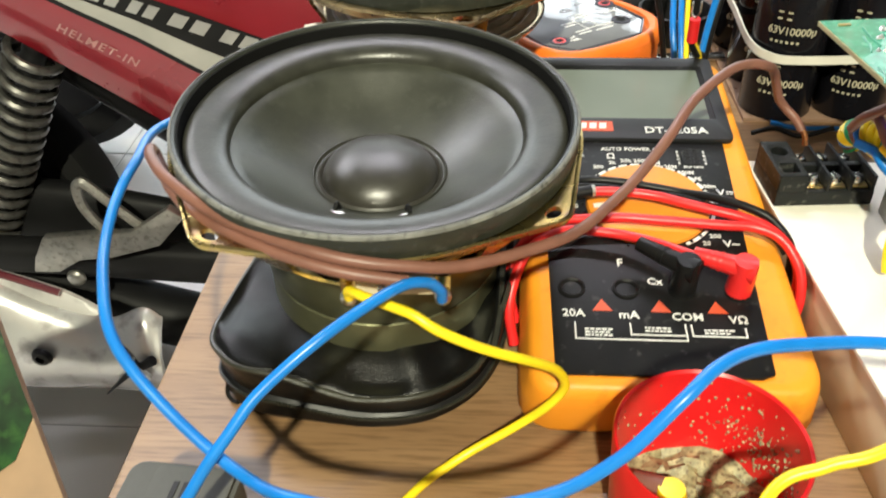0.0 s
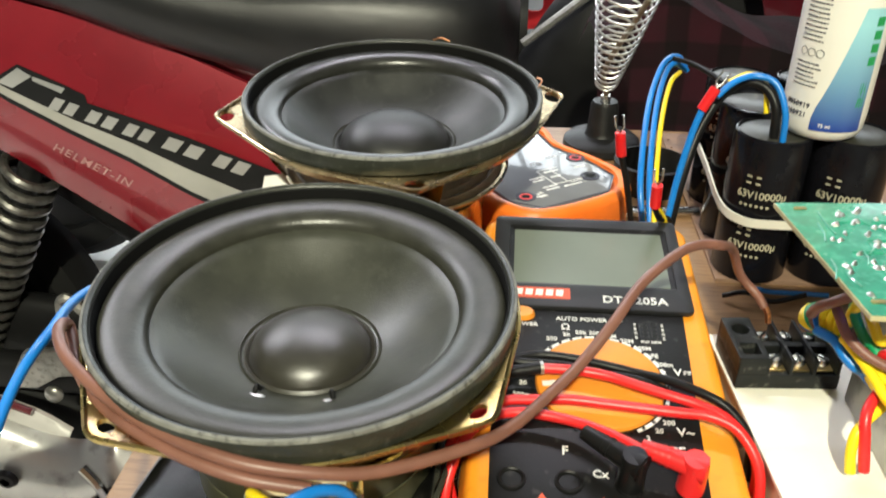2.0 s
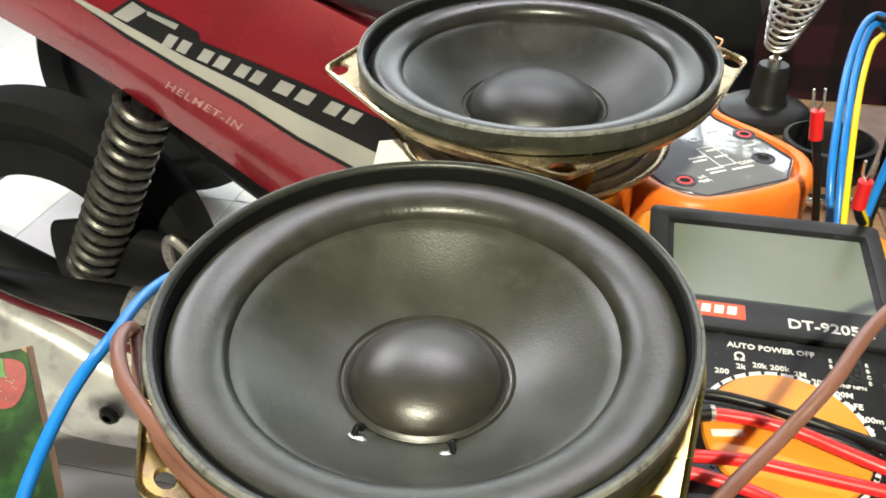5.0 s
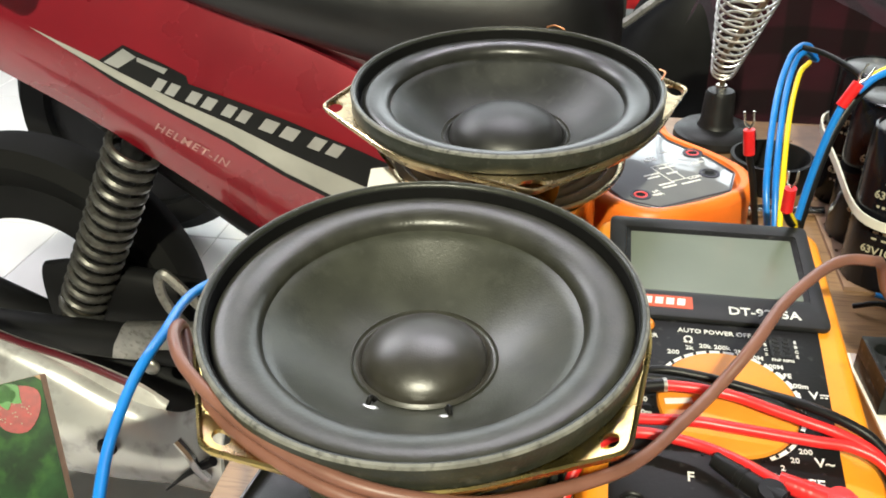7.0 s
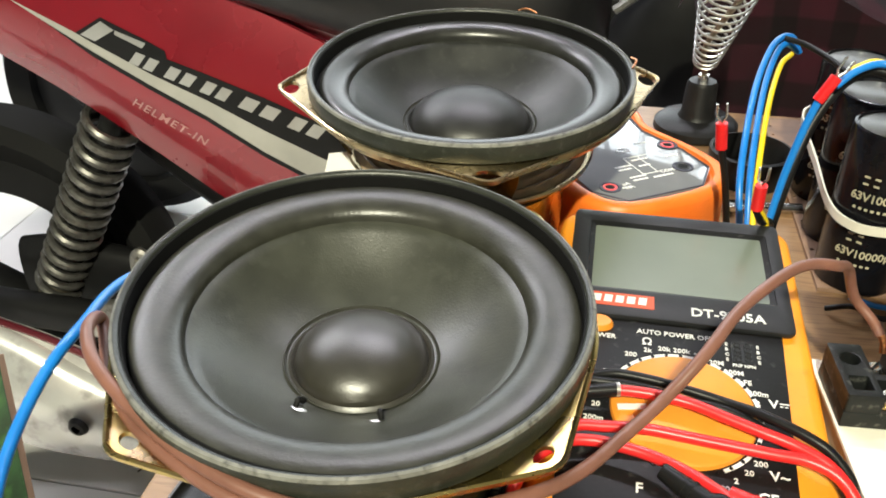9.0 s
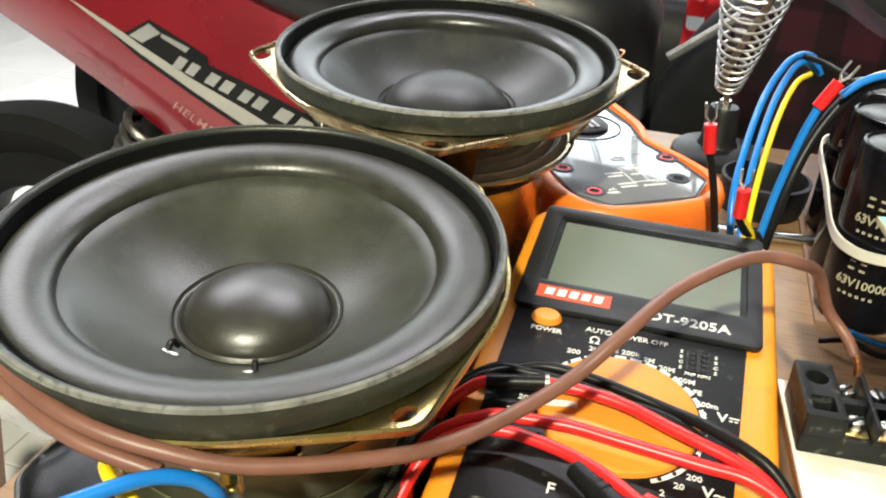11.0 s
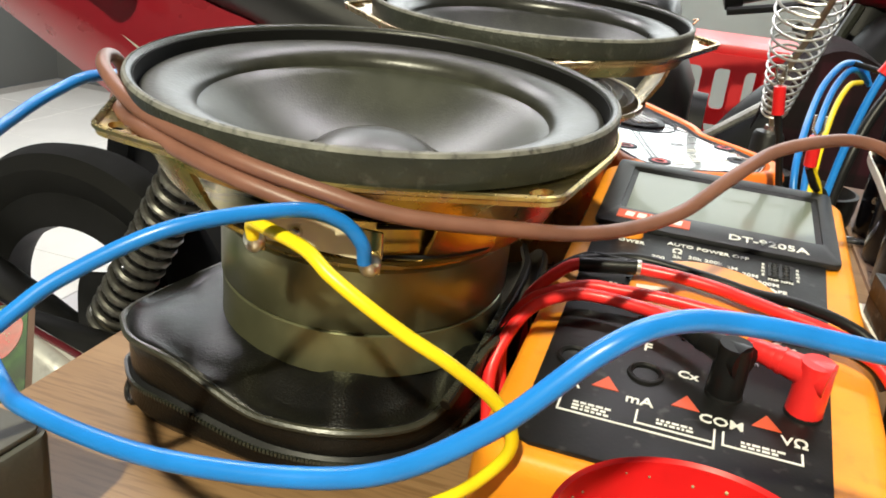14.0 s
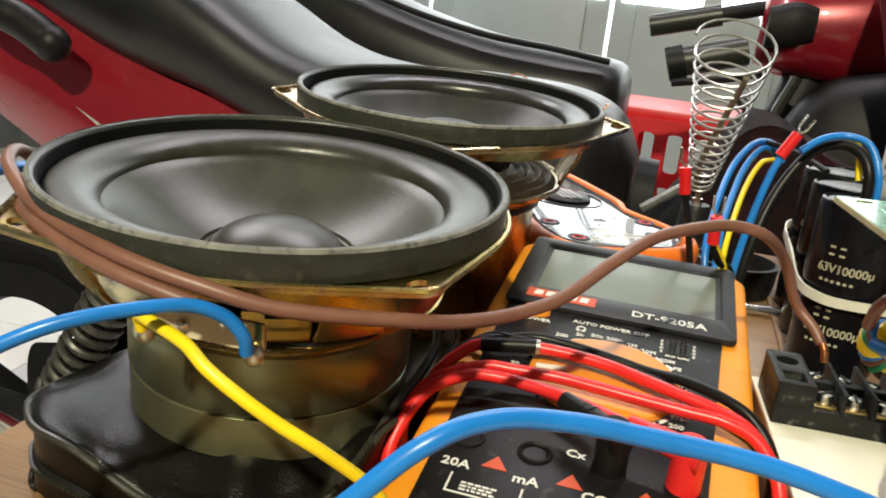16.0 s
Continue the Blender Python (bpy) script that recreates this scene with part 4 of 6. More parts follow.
for i in range(14):
    for j in range(24):
        heap.faces.new((heap.verts[i * 24 + j], heap.verts[i * 24 + (j + 1) % 24], heap.verts[(i + 1) * 24 + (j + 1) % 24], heap.verts[(i + 1) * 24 + j]))
bmesh.ops.remove_doubles(heap, verts=heap.verts, dist=1e-6)
part("rosin", heap, "rosin", cup, "dull yellowish rosin lumps", smooth=20)
crumbs = bmesh.new()
random.seed(3)
for k in range(420):
    a, h = random.uniform(0, 2 * math.pi), random.uniform(0.009, 0.037)
    if k % 3:
        a, h = random.gauss(0.55, 0.45), random.gauss(0.021, 0.007)
    if not 0.008 < h < 0.037 or h > 0.024 and random.random() < 0.4:
        continue
    r = 0.0240 + (h - 0.004) * 0.0020 / 0.035 - 0.0002
    c = bmesh.new()
    bmesh.ops.create_icosphere(c, subdivisions=1, radius=random.uniform(0.00015, 0.0006), matrix=Matrix.Translation((r * math.cos(a), r * math.sin(a), h)))
    join(crumbs, c)
tagged(part("rosin_dust", crumbs, "rosin", cup), kind="stuff")
part("tip_cover", tube([(-0.0175, 0.0050, 0.0125), (-0.0095, 0.0010, 0.0150)], 0.0042, 14, smooth=False), "brown", cup)
part("yellow_wire_end", lathe([(0, 0.0022), (0.0040, 0.0020), (0.0046, 0.0), (0.004, -0.002)], 18), "yellow", cup).matrix_basis = pose(-0.0080, -0.0005, 0.0165)

# ---- hook-up wires ----
def wire(label, points, r, material, per=10):
    return alone("hookup_wire", tube(points, r, 12, per), material, label, "wire", group="loose wires")


wire("blue stranded wire looping from the loudspeaker lug", [(-0.0602, -0.0362, 0.0688), (-0.0606, -0.0376, 0.0735), (-0.0645, -0.0405, 0.0785), (-0.0720, -0.0470, 0.0812), (-0.0880, -0.0630, 0.0790), (-0.1030, -0.0740, 0.0700), (-0.1100, -0.0810, 0.0630), (-0.1190, -0.0900, 0.0520), (-0.1300, -0.1040, 0.0340), (-0.1350, -0.1250, 0.0120), (-0.1200, -0.1600, 0.0018), (-0.05, -0.21, 0.0018), (0.05, -0.28, 0.0018)], 0.0016, "blue")
wire("long blue stranded wire arching over the bench", [(-0.112, 0.106, 0.060), (-0.148, 0.080, 0.070), (-0.1640, 0.040, 0.0810), (-0.1590, 0.0040, 0.0880), (-0.1590, -0.0130, 0.0860), (-0.1570, -0.0300, 0.0820), (-0.1530, -0.0440, 0.0790), (-0.1470, -0.0580, 0.0750), (-0.1390, -0.0670, 0.0690), (-0.1240, -0.0770, 0.0590), (-0.1080, -0.0860, 0.0525), (-0.0920, -0.0960, 0.0570), (-0.0640, -0.1010, 0.0600), (-0.0350, -0.0990, 0.0650), (-0.0180, -0.0960, 0.0755), (-0.0050, -0.0900, 0.0885), (0.0030, -0.0830, 0.0915), (0.0130, -0.0760, 0.0905), (0.0260, -0.0720, 0.0890), (0.045, -0.0690, 0.0870), (0.075, -0.066, 0.080), (0.11, -0.06, 0.072), (0.15, -0.05, 0.066)], 0.0016, "blue")
wire("yellow stranded wire from the loudspeaker lug to the bench", [(-0.0868, -0.0362, 0.0688), (-0.0862, -0.0378, 0.0725), (-0.0800, -0.0430, 0.0745), (-0.0680, -0.0485, 0.0742), (-0.0610, -0.0510, 0.0710), (-0.0530, -0.0510, 0.0665), (-0.0450, -0.0490, 0.0612), (-0.0360, -0.0460, 0.0555), (-0.0270, -0.0395, 0.0455), (-0.0235, -0.0360, 0.0350), (-0.0280, -0.0350, 0.0250), (-0.0380, -0.0345, 0.0140), (-0.0580, -0.0420, 0.0040), (-0.0750, -0.0600, 0.0018), (-0.11, -0.12, 0.0018), (-0.12, -0.2, 0.0018)], 0.0015, "yellow")
wire("yellow stranded wire over the red cup", [(-0.02, -0.16, 0.012), (0.005, -0.115, 0.038), (0.0220, -0.0850, 0.0500), (0.0360, -0.0800, 0.0560), (0.0490, -0.0780, 0.0600), (0.075, -0.066, 0.068), (0.105, -0.03, 0.072), (0.115, 0.0, 0.075)], 0.0016, "yellow")
wire("brown two-core wire from the terminal block round the loudspeaker", [(0.0790, 0.0945, 0.0520), (0.0760, 0.0970, 0.0560), (0.0690, 0.1000, 0.0630), (0.0620, 0.0930, 0.0780), (0.0530, 0.0770, 0.0885), (0.0440, 0.0720, 0.0912), (0.0350, 0.0640, 0.0915), (0.0210, 0.0460, 0.0900), (0.0110, 0.0300, 0.0850), (0.0010, 0.0190, 0.0770), (-0.0090, 0.0060, 0.0745), (-0.0190, -0.0090, 0.0755), (-0.0300, -0.0205, 0.0775), (-0.0530, -0.0345, 0.0800), (-0.0700, -0.0405, 0.0840), (-0.0870, -0.0415, 0.0870), (-0.1050, -0.0365, 0.0890), (-0.1240, -0.0265, 0.0900), (-0.1400, -0.0165, 0.0945), (-0.1480, -0.0070, 0.0960), (-0.1515, 0.0010, 0.0945), (-0.1535, 0.0070, 0.0900), (-0.1500, 0.0020, 0.0872), (-0.1440, -0.0080, 0.0858), (-0.1335, -0.0200, 0.0858), (-0.1190, -0.0310, 0.0866), (-0.1030, -0.0388, 0.0856), (-0.0860, -0.0432, 0.0836), (-0.0690, -0.0425, 0.0803)], 0.0018, "brown")
alone("copper_end", tube([(0.0790, 0.0945, 0.0525), (0.0803, 0.0932, 0.0500), (0.0808, 0.0920, 0.0465)], 0.0012, 10), "copper", "bare copper strands of the brown wire", "wire end")

# ---- amplifier chassis: white board, terminal block, heat sink box, green board ----
chassis = thing("chassis_board", "white-topped cream board beside the multimeter", "board")
slab = [(0.0610, 0.1015), (0.0740, -0.0600), (0.0830, -0.20), (0.34, -0.20), (0.34, 0.1015)]
part("board_body", plate([(x + 0.0012 if x < 0.1 else x, y - 0.001) for x, y in slab], [], 0.0, 0.0315, 0.001), "cream", chassis, "cream wooden edge")
part("board_top", plate(slab, [], 0.0315, 0.0332, 0.0004), "white_board", chassis, "white laminate top")

block = thing("terminal_block", "black screw terminal block on the white board", "terminal block", pose(0.0645, 0.0665, 0.0332, 0, 0, 4))
part("block_body", box(0, 0.0385, 0, 0.027, 0, 0.0065, 0.0006), "tb", block)
part("mount_block", plate(rounded(0.0, 0.0112, 0.0, 0.027, 0.0008), [circle(0.0056, 0.0190, 0.0034, 20), rounded(0.0024, 0.0090, 0.0030, 0.0100, 0.0006)], 0.0065, 0.0140, 0.0003), "tb", block, "end block with a round and a square hole")
for k in range(4):
    x = 0.0104 + k * 0.0088
    part("barrier", box(x, x + 0.0012, 0.0, 0.027, 0.0065, 0.0132, 0.0003), "tb", block)
    if k == 3:
        continue
    part("rail", box(x + 0.0012, x + 0.0088, 0.0120, 0.0150, 0.0065, 0.0112, 0.0003), "tb", block)
    for y in (0.0062, 0.0208):
        part("clamp_plate", box(x + 0.0016, x + 0.0084, y - 0.0042, y + 0.0042, 0.0065, 0.0076, 0.0003), "zinc", block)
        s = part("screw", lathe([(0, 0.0030), (0.0022, 0.0026), (0.0029, 0.0012), (0.0029, 0.0)], 20), "steel", block)
        s.matrix_basis = pose(x + 0.0050, y, 0.0075)
        part("screw_slot", box(-0.0026, 0.0026, -0.0004, 0.0004, 0.0024, 0.0031), "iron", s).matrix_basis = pose(0, 0, 0, 0, 0, 30 + 50 * k + 900 * y)

sink = thing("heat_sink_box", "dull aluminium box standing on the white board", "heat sink", pose(0, 0, 0))
part("box_shell", plate([(0.1035, 0.0640), (0.1060, -0.0700), (0.2100, -0.0600), (0.2050, 0.0700)], [], 0.0333, 0.0930, 0.0012), "alu", sink)
for x, y, z in ((0.1040, 0.0420, 0.052), (0.1046, 0.006, 0.070)):
    part("rivet", ball((x, y, z), 0.0016, 0.7), "steel", sink)

pcb = thing("circuit_board", "green printed circuit board, solder side up, on the heat sink", "circuit board", Matrix.Translation((0.0700, 0.0840, 0.1030)) @ Matrix.Rotation(radians(-3), 4, "Y"))
part("board_core", plate([(0.0, 0.0), (0.1450, -0.004), (0.1500, -0.078), (0.0085, -0.0710)], [], -0.0018, -0.0002), "pcb_edge", pcb, "pale fibre edge")
part("solder_mask", plate([(0.0003, -0.0003), (0.1447, -0.0043), (0.1497, -0.0777), (0.0088, -0.0707)], [], -0.0002, 0.0), "pcb_green", pcb, "glossy green mask with tracks")
random.seed(21)
for k in range(150):
    x, y = random.uniform(0.010, 0.09), random.uniform(-0.066, -0.006)
    part("solder_joint", lathe([(0, 0.0011), (0.0006, 0.0010), (0.0014, 0.0002), (0.0016, 0)], 10), "solder", pcb).matrix_basis = Matrix.Translation((x, y, 0)) @ Matrix.Rotation(random.uniform(0, 3), 4, "Z") @ Matrix.Diagonal((random.uniform(0.5, 1.0), random.uniform(0.4, 0.75), 0.8, 1))
tracks = bmesh.new()
for k in range(38):
    x, y = random.uniform(0.006, 0.085), random.uniform(-0.054, -0.006)
    l = random.uniform(0.006, 0.02)
    mid = (x + l * 0.6, y, 0.0001) if k % 2 else (x, y - l * 0.5, 0.0001)
    end = (mid[0] + random.uniform(-0.004, 0.006), max(-0.056, mid[1] - random.uniform(0.002, 0.008)), 0.0001)
    tube([(x, y, 0.0001), mid, end], 0.00035, 5, smooth=False, bm=tracks)
tagged(part("track_layer", tracks, "pcb_track", pcb), kind="stuff")
for x, y in ((0.0075, -0.0050), (0.0130, -0.0640)):
    part("gold_pad", plate(rounded(x - 0.0022, x + 0.0022, y - 0.0009, y + 0.0009, 0.0007), [], 0, 0.0003), "zinc", pcb)

lamp_led = thing("indicator_led", "small violet-blue light-emitting diode glowing under the board", "indicator light", pose(0.0960, 0.0420, 0.0940))
part("lens", lathe([(0.0017, 0.0), (0.0017, 0.0032), (0.0013, 0.0044), (0.0006, 0.0049), (0, 0.0050)], 16), "led", lamp_led)
part("collar", lathe([(0.0021, 0.0), (0.0021, 0.0008), (0.0017, 0.0008)], 16), "nylon", lamp_led)

loom = thing("wire_loom", "twisted loom of yellow, blue, brown and green wires", "wires")
random.seed(14)
specs = [("yellow", 0), ("yellow", 60), ("blue", 120), ("brown", 180), ("green_w", 240), ("yellow", 300)]
spine = catmull([(0.0930, 0.0800, 0.0560), (0.0890, 0.0730, 0.0630), (0.0885, 0.0640, 0.0680), (0.0920, 0.0560, 0.0680), (0.0975, 0.0490, 0.0640), (0.1040, 0.0420, 0.0590), (0.1120, 0.0330, 0.0540)], 8)
for c, a0 in specs:
    pts = []
    for i, q in enumerate(spine):
        a = radians(a0 + i * 22)
        r = 0.0036
        pts.append(q + Vector((math.cos(a) * r, 0.3 * math.sin(a) * r, math.sin(a) * r)))
    part("loom_wire", tube(pts, 0.0016, 8, 3), c, loom)
for c, pts in (("brown", [(0.0832, 0.062, 0.0712), (0.0827, 0.055, 0.0789), (0.0852, 0.05, 0.0845), (0.0906, 0.048, 0.0893), (0.0958, 0.046, 0.0962), (0.1006, 0.044, 0.1005), (0.1078, 0.044, 0.1032)]),
               ("brown", [(0.086, 0.053, 0.0823), (0.0868, 0.048, 0.0793), (0.0887, 0.044, 0.0753), (0.0934, 0.04, 0.0715), (0.0992, 0.037, 0.0691), (0.1051, 0.035, 0.0674), (0.1153, 0.035, 0.0666)]),
               ("yellow", [(0.0904, 0.05, 0.0705), (0.0953, 0.04, 0.0664), (0.0989, 0.03, 0.062), (0.1032, 0.022, 0.0582), (0.1067, 0.015, 0.0551), (0.1118, 0.01, 0.0494)]),
               ("yellow", [(0.104, 0.036, 0.0567), (0.0997, 0.032, 0.0555), (0.0953, 0.029, 0.0529), (0.0917, 0.026, 0.0492), (0.0908, 0.024, 0.0435), (0.0915, 0.022, 0.0365)]),
               ("yellow", [(0.0961, 0.052, 0.0821), (0.0963, 0.045, 0.0794), (0.0981, 0.041, 0.0756), (0.1014, 0.04, 0.0787), (0.1073, 0.04, 0.0827)]),
               ("yellow", [(0.0916, 0.052, 0.0747), (0.0915, 0.05, 0.0815), (0.0933, 0.05, 0.0843), (0.0967, 0.046, 0.0838), (0.0995, 0.044, 0.0869), (0.106, 0.044, 0.0911)]),
               ("yellow", [(0.0968, 0.046, 0.0656), (0.1002, 0.036, 0.0643), (0.1057, 0.033, 0.0634), (0.113, 0.032, 0.0633)]),
               ("red", [(0.1001, 0.036, 0.0592), (0.0958, 0.031, 0.0577), (0.0936, 0.027, 0.0549), (0.0937, 0.024, 0.0495), (0.0951, 0.021, 0.0383)]),
               ("red", [(0.0997, 0.047, 0.0656), (0.1009, 0.04, 0.0712), (0.1088, 0.038, 0.075)]),
               ("green_w", [(0.0936, 0.054, 0.084), (0.0916, 0.05, 0.0808), (0.095, 0.046, 0.0737), (0.0979, 0.044, 0.0713), (0.1013, 0.04, 0.0653), (0.1072, 0.04, 0.0623), (0.1154, 0.04, 0.0607)]),
               ("blue", [(0.0846, 0.058, 0.0674), (0.089, 0.052, 0.0673), (0.0919, 0.047, 0.064), (0.0961, 0.044, 0.0616), (0.1058, 0.044, 0.0602)])):
    part("loom_wire", tube(pts, 0.0018, 10, 8), c, loom)

# ---- bank of capacitors with a bottle standing on it ----
alone("strip_board", plate([(0.0880, 0.1980), (0.22, 0.1980), (0.22, 0.4050), (0.0880, 0.4050)], [circle(0.0915, 0.205 + 0.0143 * k, 0.0011, 10) for k in range(14)], 0.0, 0.0022), "brown_board", "brown drilled board under the capacitors", "board")


def capacitor(x, y, turn):
    c = thing("capacitor", "tall black electrolytic capacitor with cream print", "capacitor", pose(x, y, 0.0022, 0, 0, turn), "capacitor bank")
    prof = [(0, 0.0), (0.0182, 0.0), (0.0190, 0.0012), (0.0190, 0.0765), (0.0184, 0.0784), (0.0174, 0.0788), (0.0170, 0.0776), (0, 0.0776)]
    part("sleeve", lathe(prof, 48), "cap_black", c)
    part("top_disc", lathe([(0, 0.0780), (0.0160, 0.0780), (0.0165, 0.0777)], 40), "rubber_roll", c, "shiny grey-black top disc")
    for z in (0.0215, 0.0500):
        part("printed_value", wrap(lettering("63V10000\u00b5", 0.0056, Matrix.Translation((0, z, 0.0)), 0.00012, 0.95), 0.01915), "cap_print", c, smooth=0)
        strip = bmesh.new()
        join(strip, box(-0.0085, -0.0015, z + 0.0058, z + 0.0068, 0, 0.0001)), join(strip, box(-0.0085, -0.0015, z + 0.0092, z + 0.0102, 0, 0.0001))
        for k in range(6):
            join(strip, box(-0.010 + 0.0026 * k, -0.0086 + 0.0026 * k, z - 0.0062, z - 0.0050, 0, 0.0001))
        part("printed_bars", wrap(strip, 0.01915), "cap_print", c, smooth=0)
    return c


for x, y, a in ((0.1072, 0.2130, -17), (0.1085, 0.2540, -12), (0.1100, 0.3000, -20), (0.1466, 0.2130, -21), (0.1478, 0.2540, -15), (0.1494, 0.3000, -12)):
    capacitor(x, y, a)
tie = catmull([(0.0888, 0.300, 0.0440), (0.0880, 0.254, 0.0420), (0.0870, 0.213, 0.0400), (0.0930, 0.1970, 0.0390), (0.1070, 0.1925, 0.0385), (0.1466, 0.1925, 0.0400), (0.1620, 0.1990, 0.0410), (0.1672, 0.213, 0.042), (0.1700, 0.300, 0.046), (0.1600, 0.3180, 0.046), (0.110, 0.3205, 0.046), (0.0940, 0.3130, 0.046)], 8, True)
band = hull([[(p + Vector((0, 0, dz)) + (p - Vector((0.13, 0.26, p.z))).normalized() * dr) for dz, dr in ((-0.0022, 0), (-0.0022, 0.0012), (0.0022, 0.0012), (0.0022, 0))] for p in tie + tie[:1]], caps=False)
alone("cable_tie", band, "nylon", "white nylon tie round the capacitor bank", "cable tie")

bottle = thing("spray_bottle", "white plastic bottle with a blue label standing on capacitors", "bottle", pose(0.1290, 0.2150, 0.0810, 0, 0, -26))
part("bottle_body", lathe([(0, 0.0), (0.0150, 0.0), (0.0175, 0.0015), (0.0190, 0.0050), (0.0194, 0.0120), (0.0194, 0.0850), (0.0180, 0.0930), (0.0120, 0.0990), (0.0085, 0.1010), (0.0085, 0.1080), (0, 0.1080)], 64), "bottle", bottle)
part("bottle_cap", lathe([(0.0095, 0.1020), (0.0100, 0.1030), (0.0100, 0.1220), (0.0090, 0.1230), (0, 0.1230)], 40), "paper", bottle)


def strip_label(name, x0, x1, y0, y1, material):
    """A label field cut into narrow strips so that it bends with the bottle."""
    bm = bmesh.new()
    n = max(2, int((x1(y0) - x0(y0)) / 0.0015))
    rows = 10
    vs = [[bm.verts.new((x0(y) + (x1(y) - x0(y)) * i / n, y, 0.00012)) for i in range(n + 1)] for y in (y0 + (y1 - y0) * j / rows for j in range(rows + 1))]
    for j in range(rows):
        for i in range(n):
            bm.faces.new((vs[j][i], vs[j][i + 1], vs[j + 1][i + 1], vs[j + 1][i]))
    return part(name, wrap(bm, 0.01945), material, bottle)


strip_label("label_fade", lambda y: -0.0030 + 0.0125 * max(0.0, (y - 0.0150) / 0.045) ** 0.8, lambda y: 0.0215, 0.0060, 0.0640, "label_fade")
strip_label("label_green", lambda y: 0.0160, lambda y: 0.0205, 0.0180, 0.0300, "label_green")
for k in range(4):
    part("label_mark", wrap(plate([(0.0165, 0.038 + 0.006 * k), (0.0205, 0.038 + 0.006 * k), (0.0205, 0.042 + 0.006 * k), (0.0165, 0.042 + 0.006 * k)], [], 0.0002, 0.0003), 0.0195), "label_green", bottle)
for k in range(3):
    ring = lathe([(0.0019, 0.0002), (0.0019, 0.0003), (0.0017, 0.0003), (0.0017, 0.0002)], 24, closed=True)
    ring.transform(Matrix.Translation((-0.0135 + 0.0042 * k, 0.0420, 0)))
    part("pictogram", wrap(ring, 0.0195), "print_dark", bottle)
for w, x, y, s in (("75 ml", 0.0035, 0.0085, 0.0024),):
    part("printed_mark", wrap(lettering(w, s, Matrix.Translation((x, y, 0.0002))), 0.0195), "print_white", bottle, smooth=0)
for w, x, y in (("0050919", -0.0110, 0.0170), ("150921", -0.0110, 0.0125)):
    part("printed_mark", wrap(lettering(w, 0.0034, Matrix.Translation((x, y, 0.0002)), spacing=1.1), 0.0195), "print_dark", bottle, smooth=0)
fine = bmesh.new()
random.seed(31)
for k in range(22):
    y = 0.0260 + 0.0021 * k + (0.0085 if k > 5 else 0)
    x = -0.0165
    while x < -0.0045 - random.uniform(0, 0.002):
        w = random.uniform(0.0006, 0.0018)
        join(fine, box(x, x + w, y, y + 0.0006, 0.0, 0.00015))
        x += w + 0.0004
tagged(part("fine_print", wrap(fine, 0.0195), "print_dark", bottle, smooth=0), kind="stuff")

# ---- soldering iron stand, driver shaft, spade-ended wires ----
stand = thing("soldering_stand", "soldering iron stand with a silver coil on a black base", "soldering stand")
part("stand_base", lathe([(0, 0.0), (0.026, 0.0), (0.0275, 0.002), (0.0270, 0.006), (0.0240, 0.0085), (0.0125, 0.0100), (0.0108, 0.013), (0.0098, 0.032), (0.0085, 0.0345), (0, 0.0350)], 40), "iron", stand, "black cast base").matrix_basis = pose(0.0420, 0.3800, 0)
part("tray", lathe([(0, 0.003), (0.0190, 0.003), (0.0205, 0.0150), (0.0220, 0.0190), (0.0240, 0.0185), (0.0235, 0.010), (0.0220, 0.0), (0, 0.0)], 40), "iron", stand, "round black sponge tray").matrix_basis = pose(0.0680, 0.3150, 0)
bottom, top = Vector((0.0415, 0.3800, 0.0480)), Vector((0.0440, 0.3150, 0.1420))
axis = (top - bottom).normalized()
u = axis.cross(Vector((0, 1, 0))).normalized()
v = axis.cross(u)
coil = []
for k in range(15 * 20 + 1):
    f = k / 300
    a = 2 * math.pi * k / 20
    r = 0.0075 + 0.0150 * f ** 1.2
    coil.append(bottom + (top - bottom) * (f ** 1.25) + r * (math.cos(a) * u + math.sin(a) * v))
part("coil", tube(coil, 0.0008, 8, smooth=False), "coil_wire", stand, "silver wire coil widening upwards")
part("coil_post", tube([(0.0420, 0.3800, 0.030), (0.0418, 0.3780, 0.0420), (0.0386, 0.366, 0.0627), (0.052, 0.302, 0.1232)], 0.0019, 8), "olive", stand)
part("post_nut", lathe([(0.0036, 0.0), (0.0036, 0.004), (0, 0.004)], 6), "steel", stand).matrix_basis = pose(0.0420, 0.3800, 0.0345)

driver = thing("metal_shaft", "polished flat-ended metal shaft lying on the bench", "tool", pose(0.0926, 0.2745, 0.0032, 0, 0, 186))
part("shaft", rod((0, 0, 0), (0.022, 0, 0), 0.0030, 16), "chrome", driver)
part("flat_end", box(0.020, 0.060, -0.0042, 0.0042, -0.0022, 0.0022, 0.001), "chrome", driver)


def spade(parent, base, way):
    """A red crimp sleeve with a metal fork."""
    w = Vector(way).normalized()
    b = Vector(base)
    s = part("crimp_sleeve", tube([b, b + w * 0.003, b + w * 0.0035, b + w * 0.0085, b + w * 0.009, b + w * 0.0115], 0.0025, 14, smooth=False), "cup_red", parent, "red crimp sleeve")
    side = w.cross(Vector((0, 1, 0.2))).normalized()
    for k in (-1, 1):
        q = b + w * 0.0115
        part("fork_tine", tube([q, q + w * 0.003 + side * 0.0018 * k, q + w * 0.0085 + side * 0.0019 * k], 0.00055, 6, smooth=False), "steel", s)


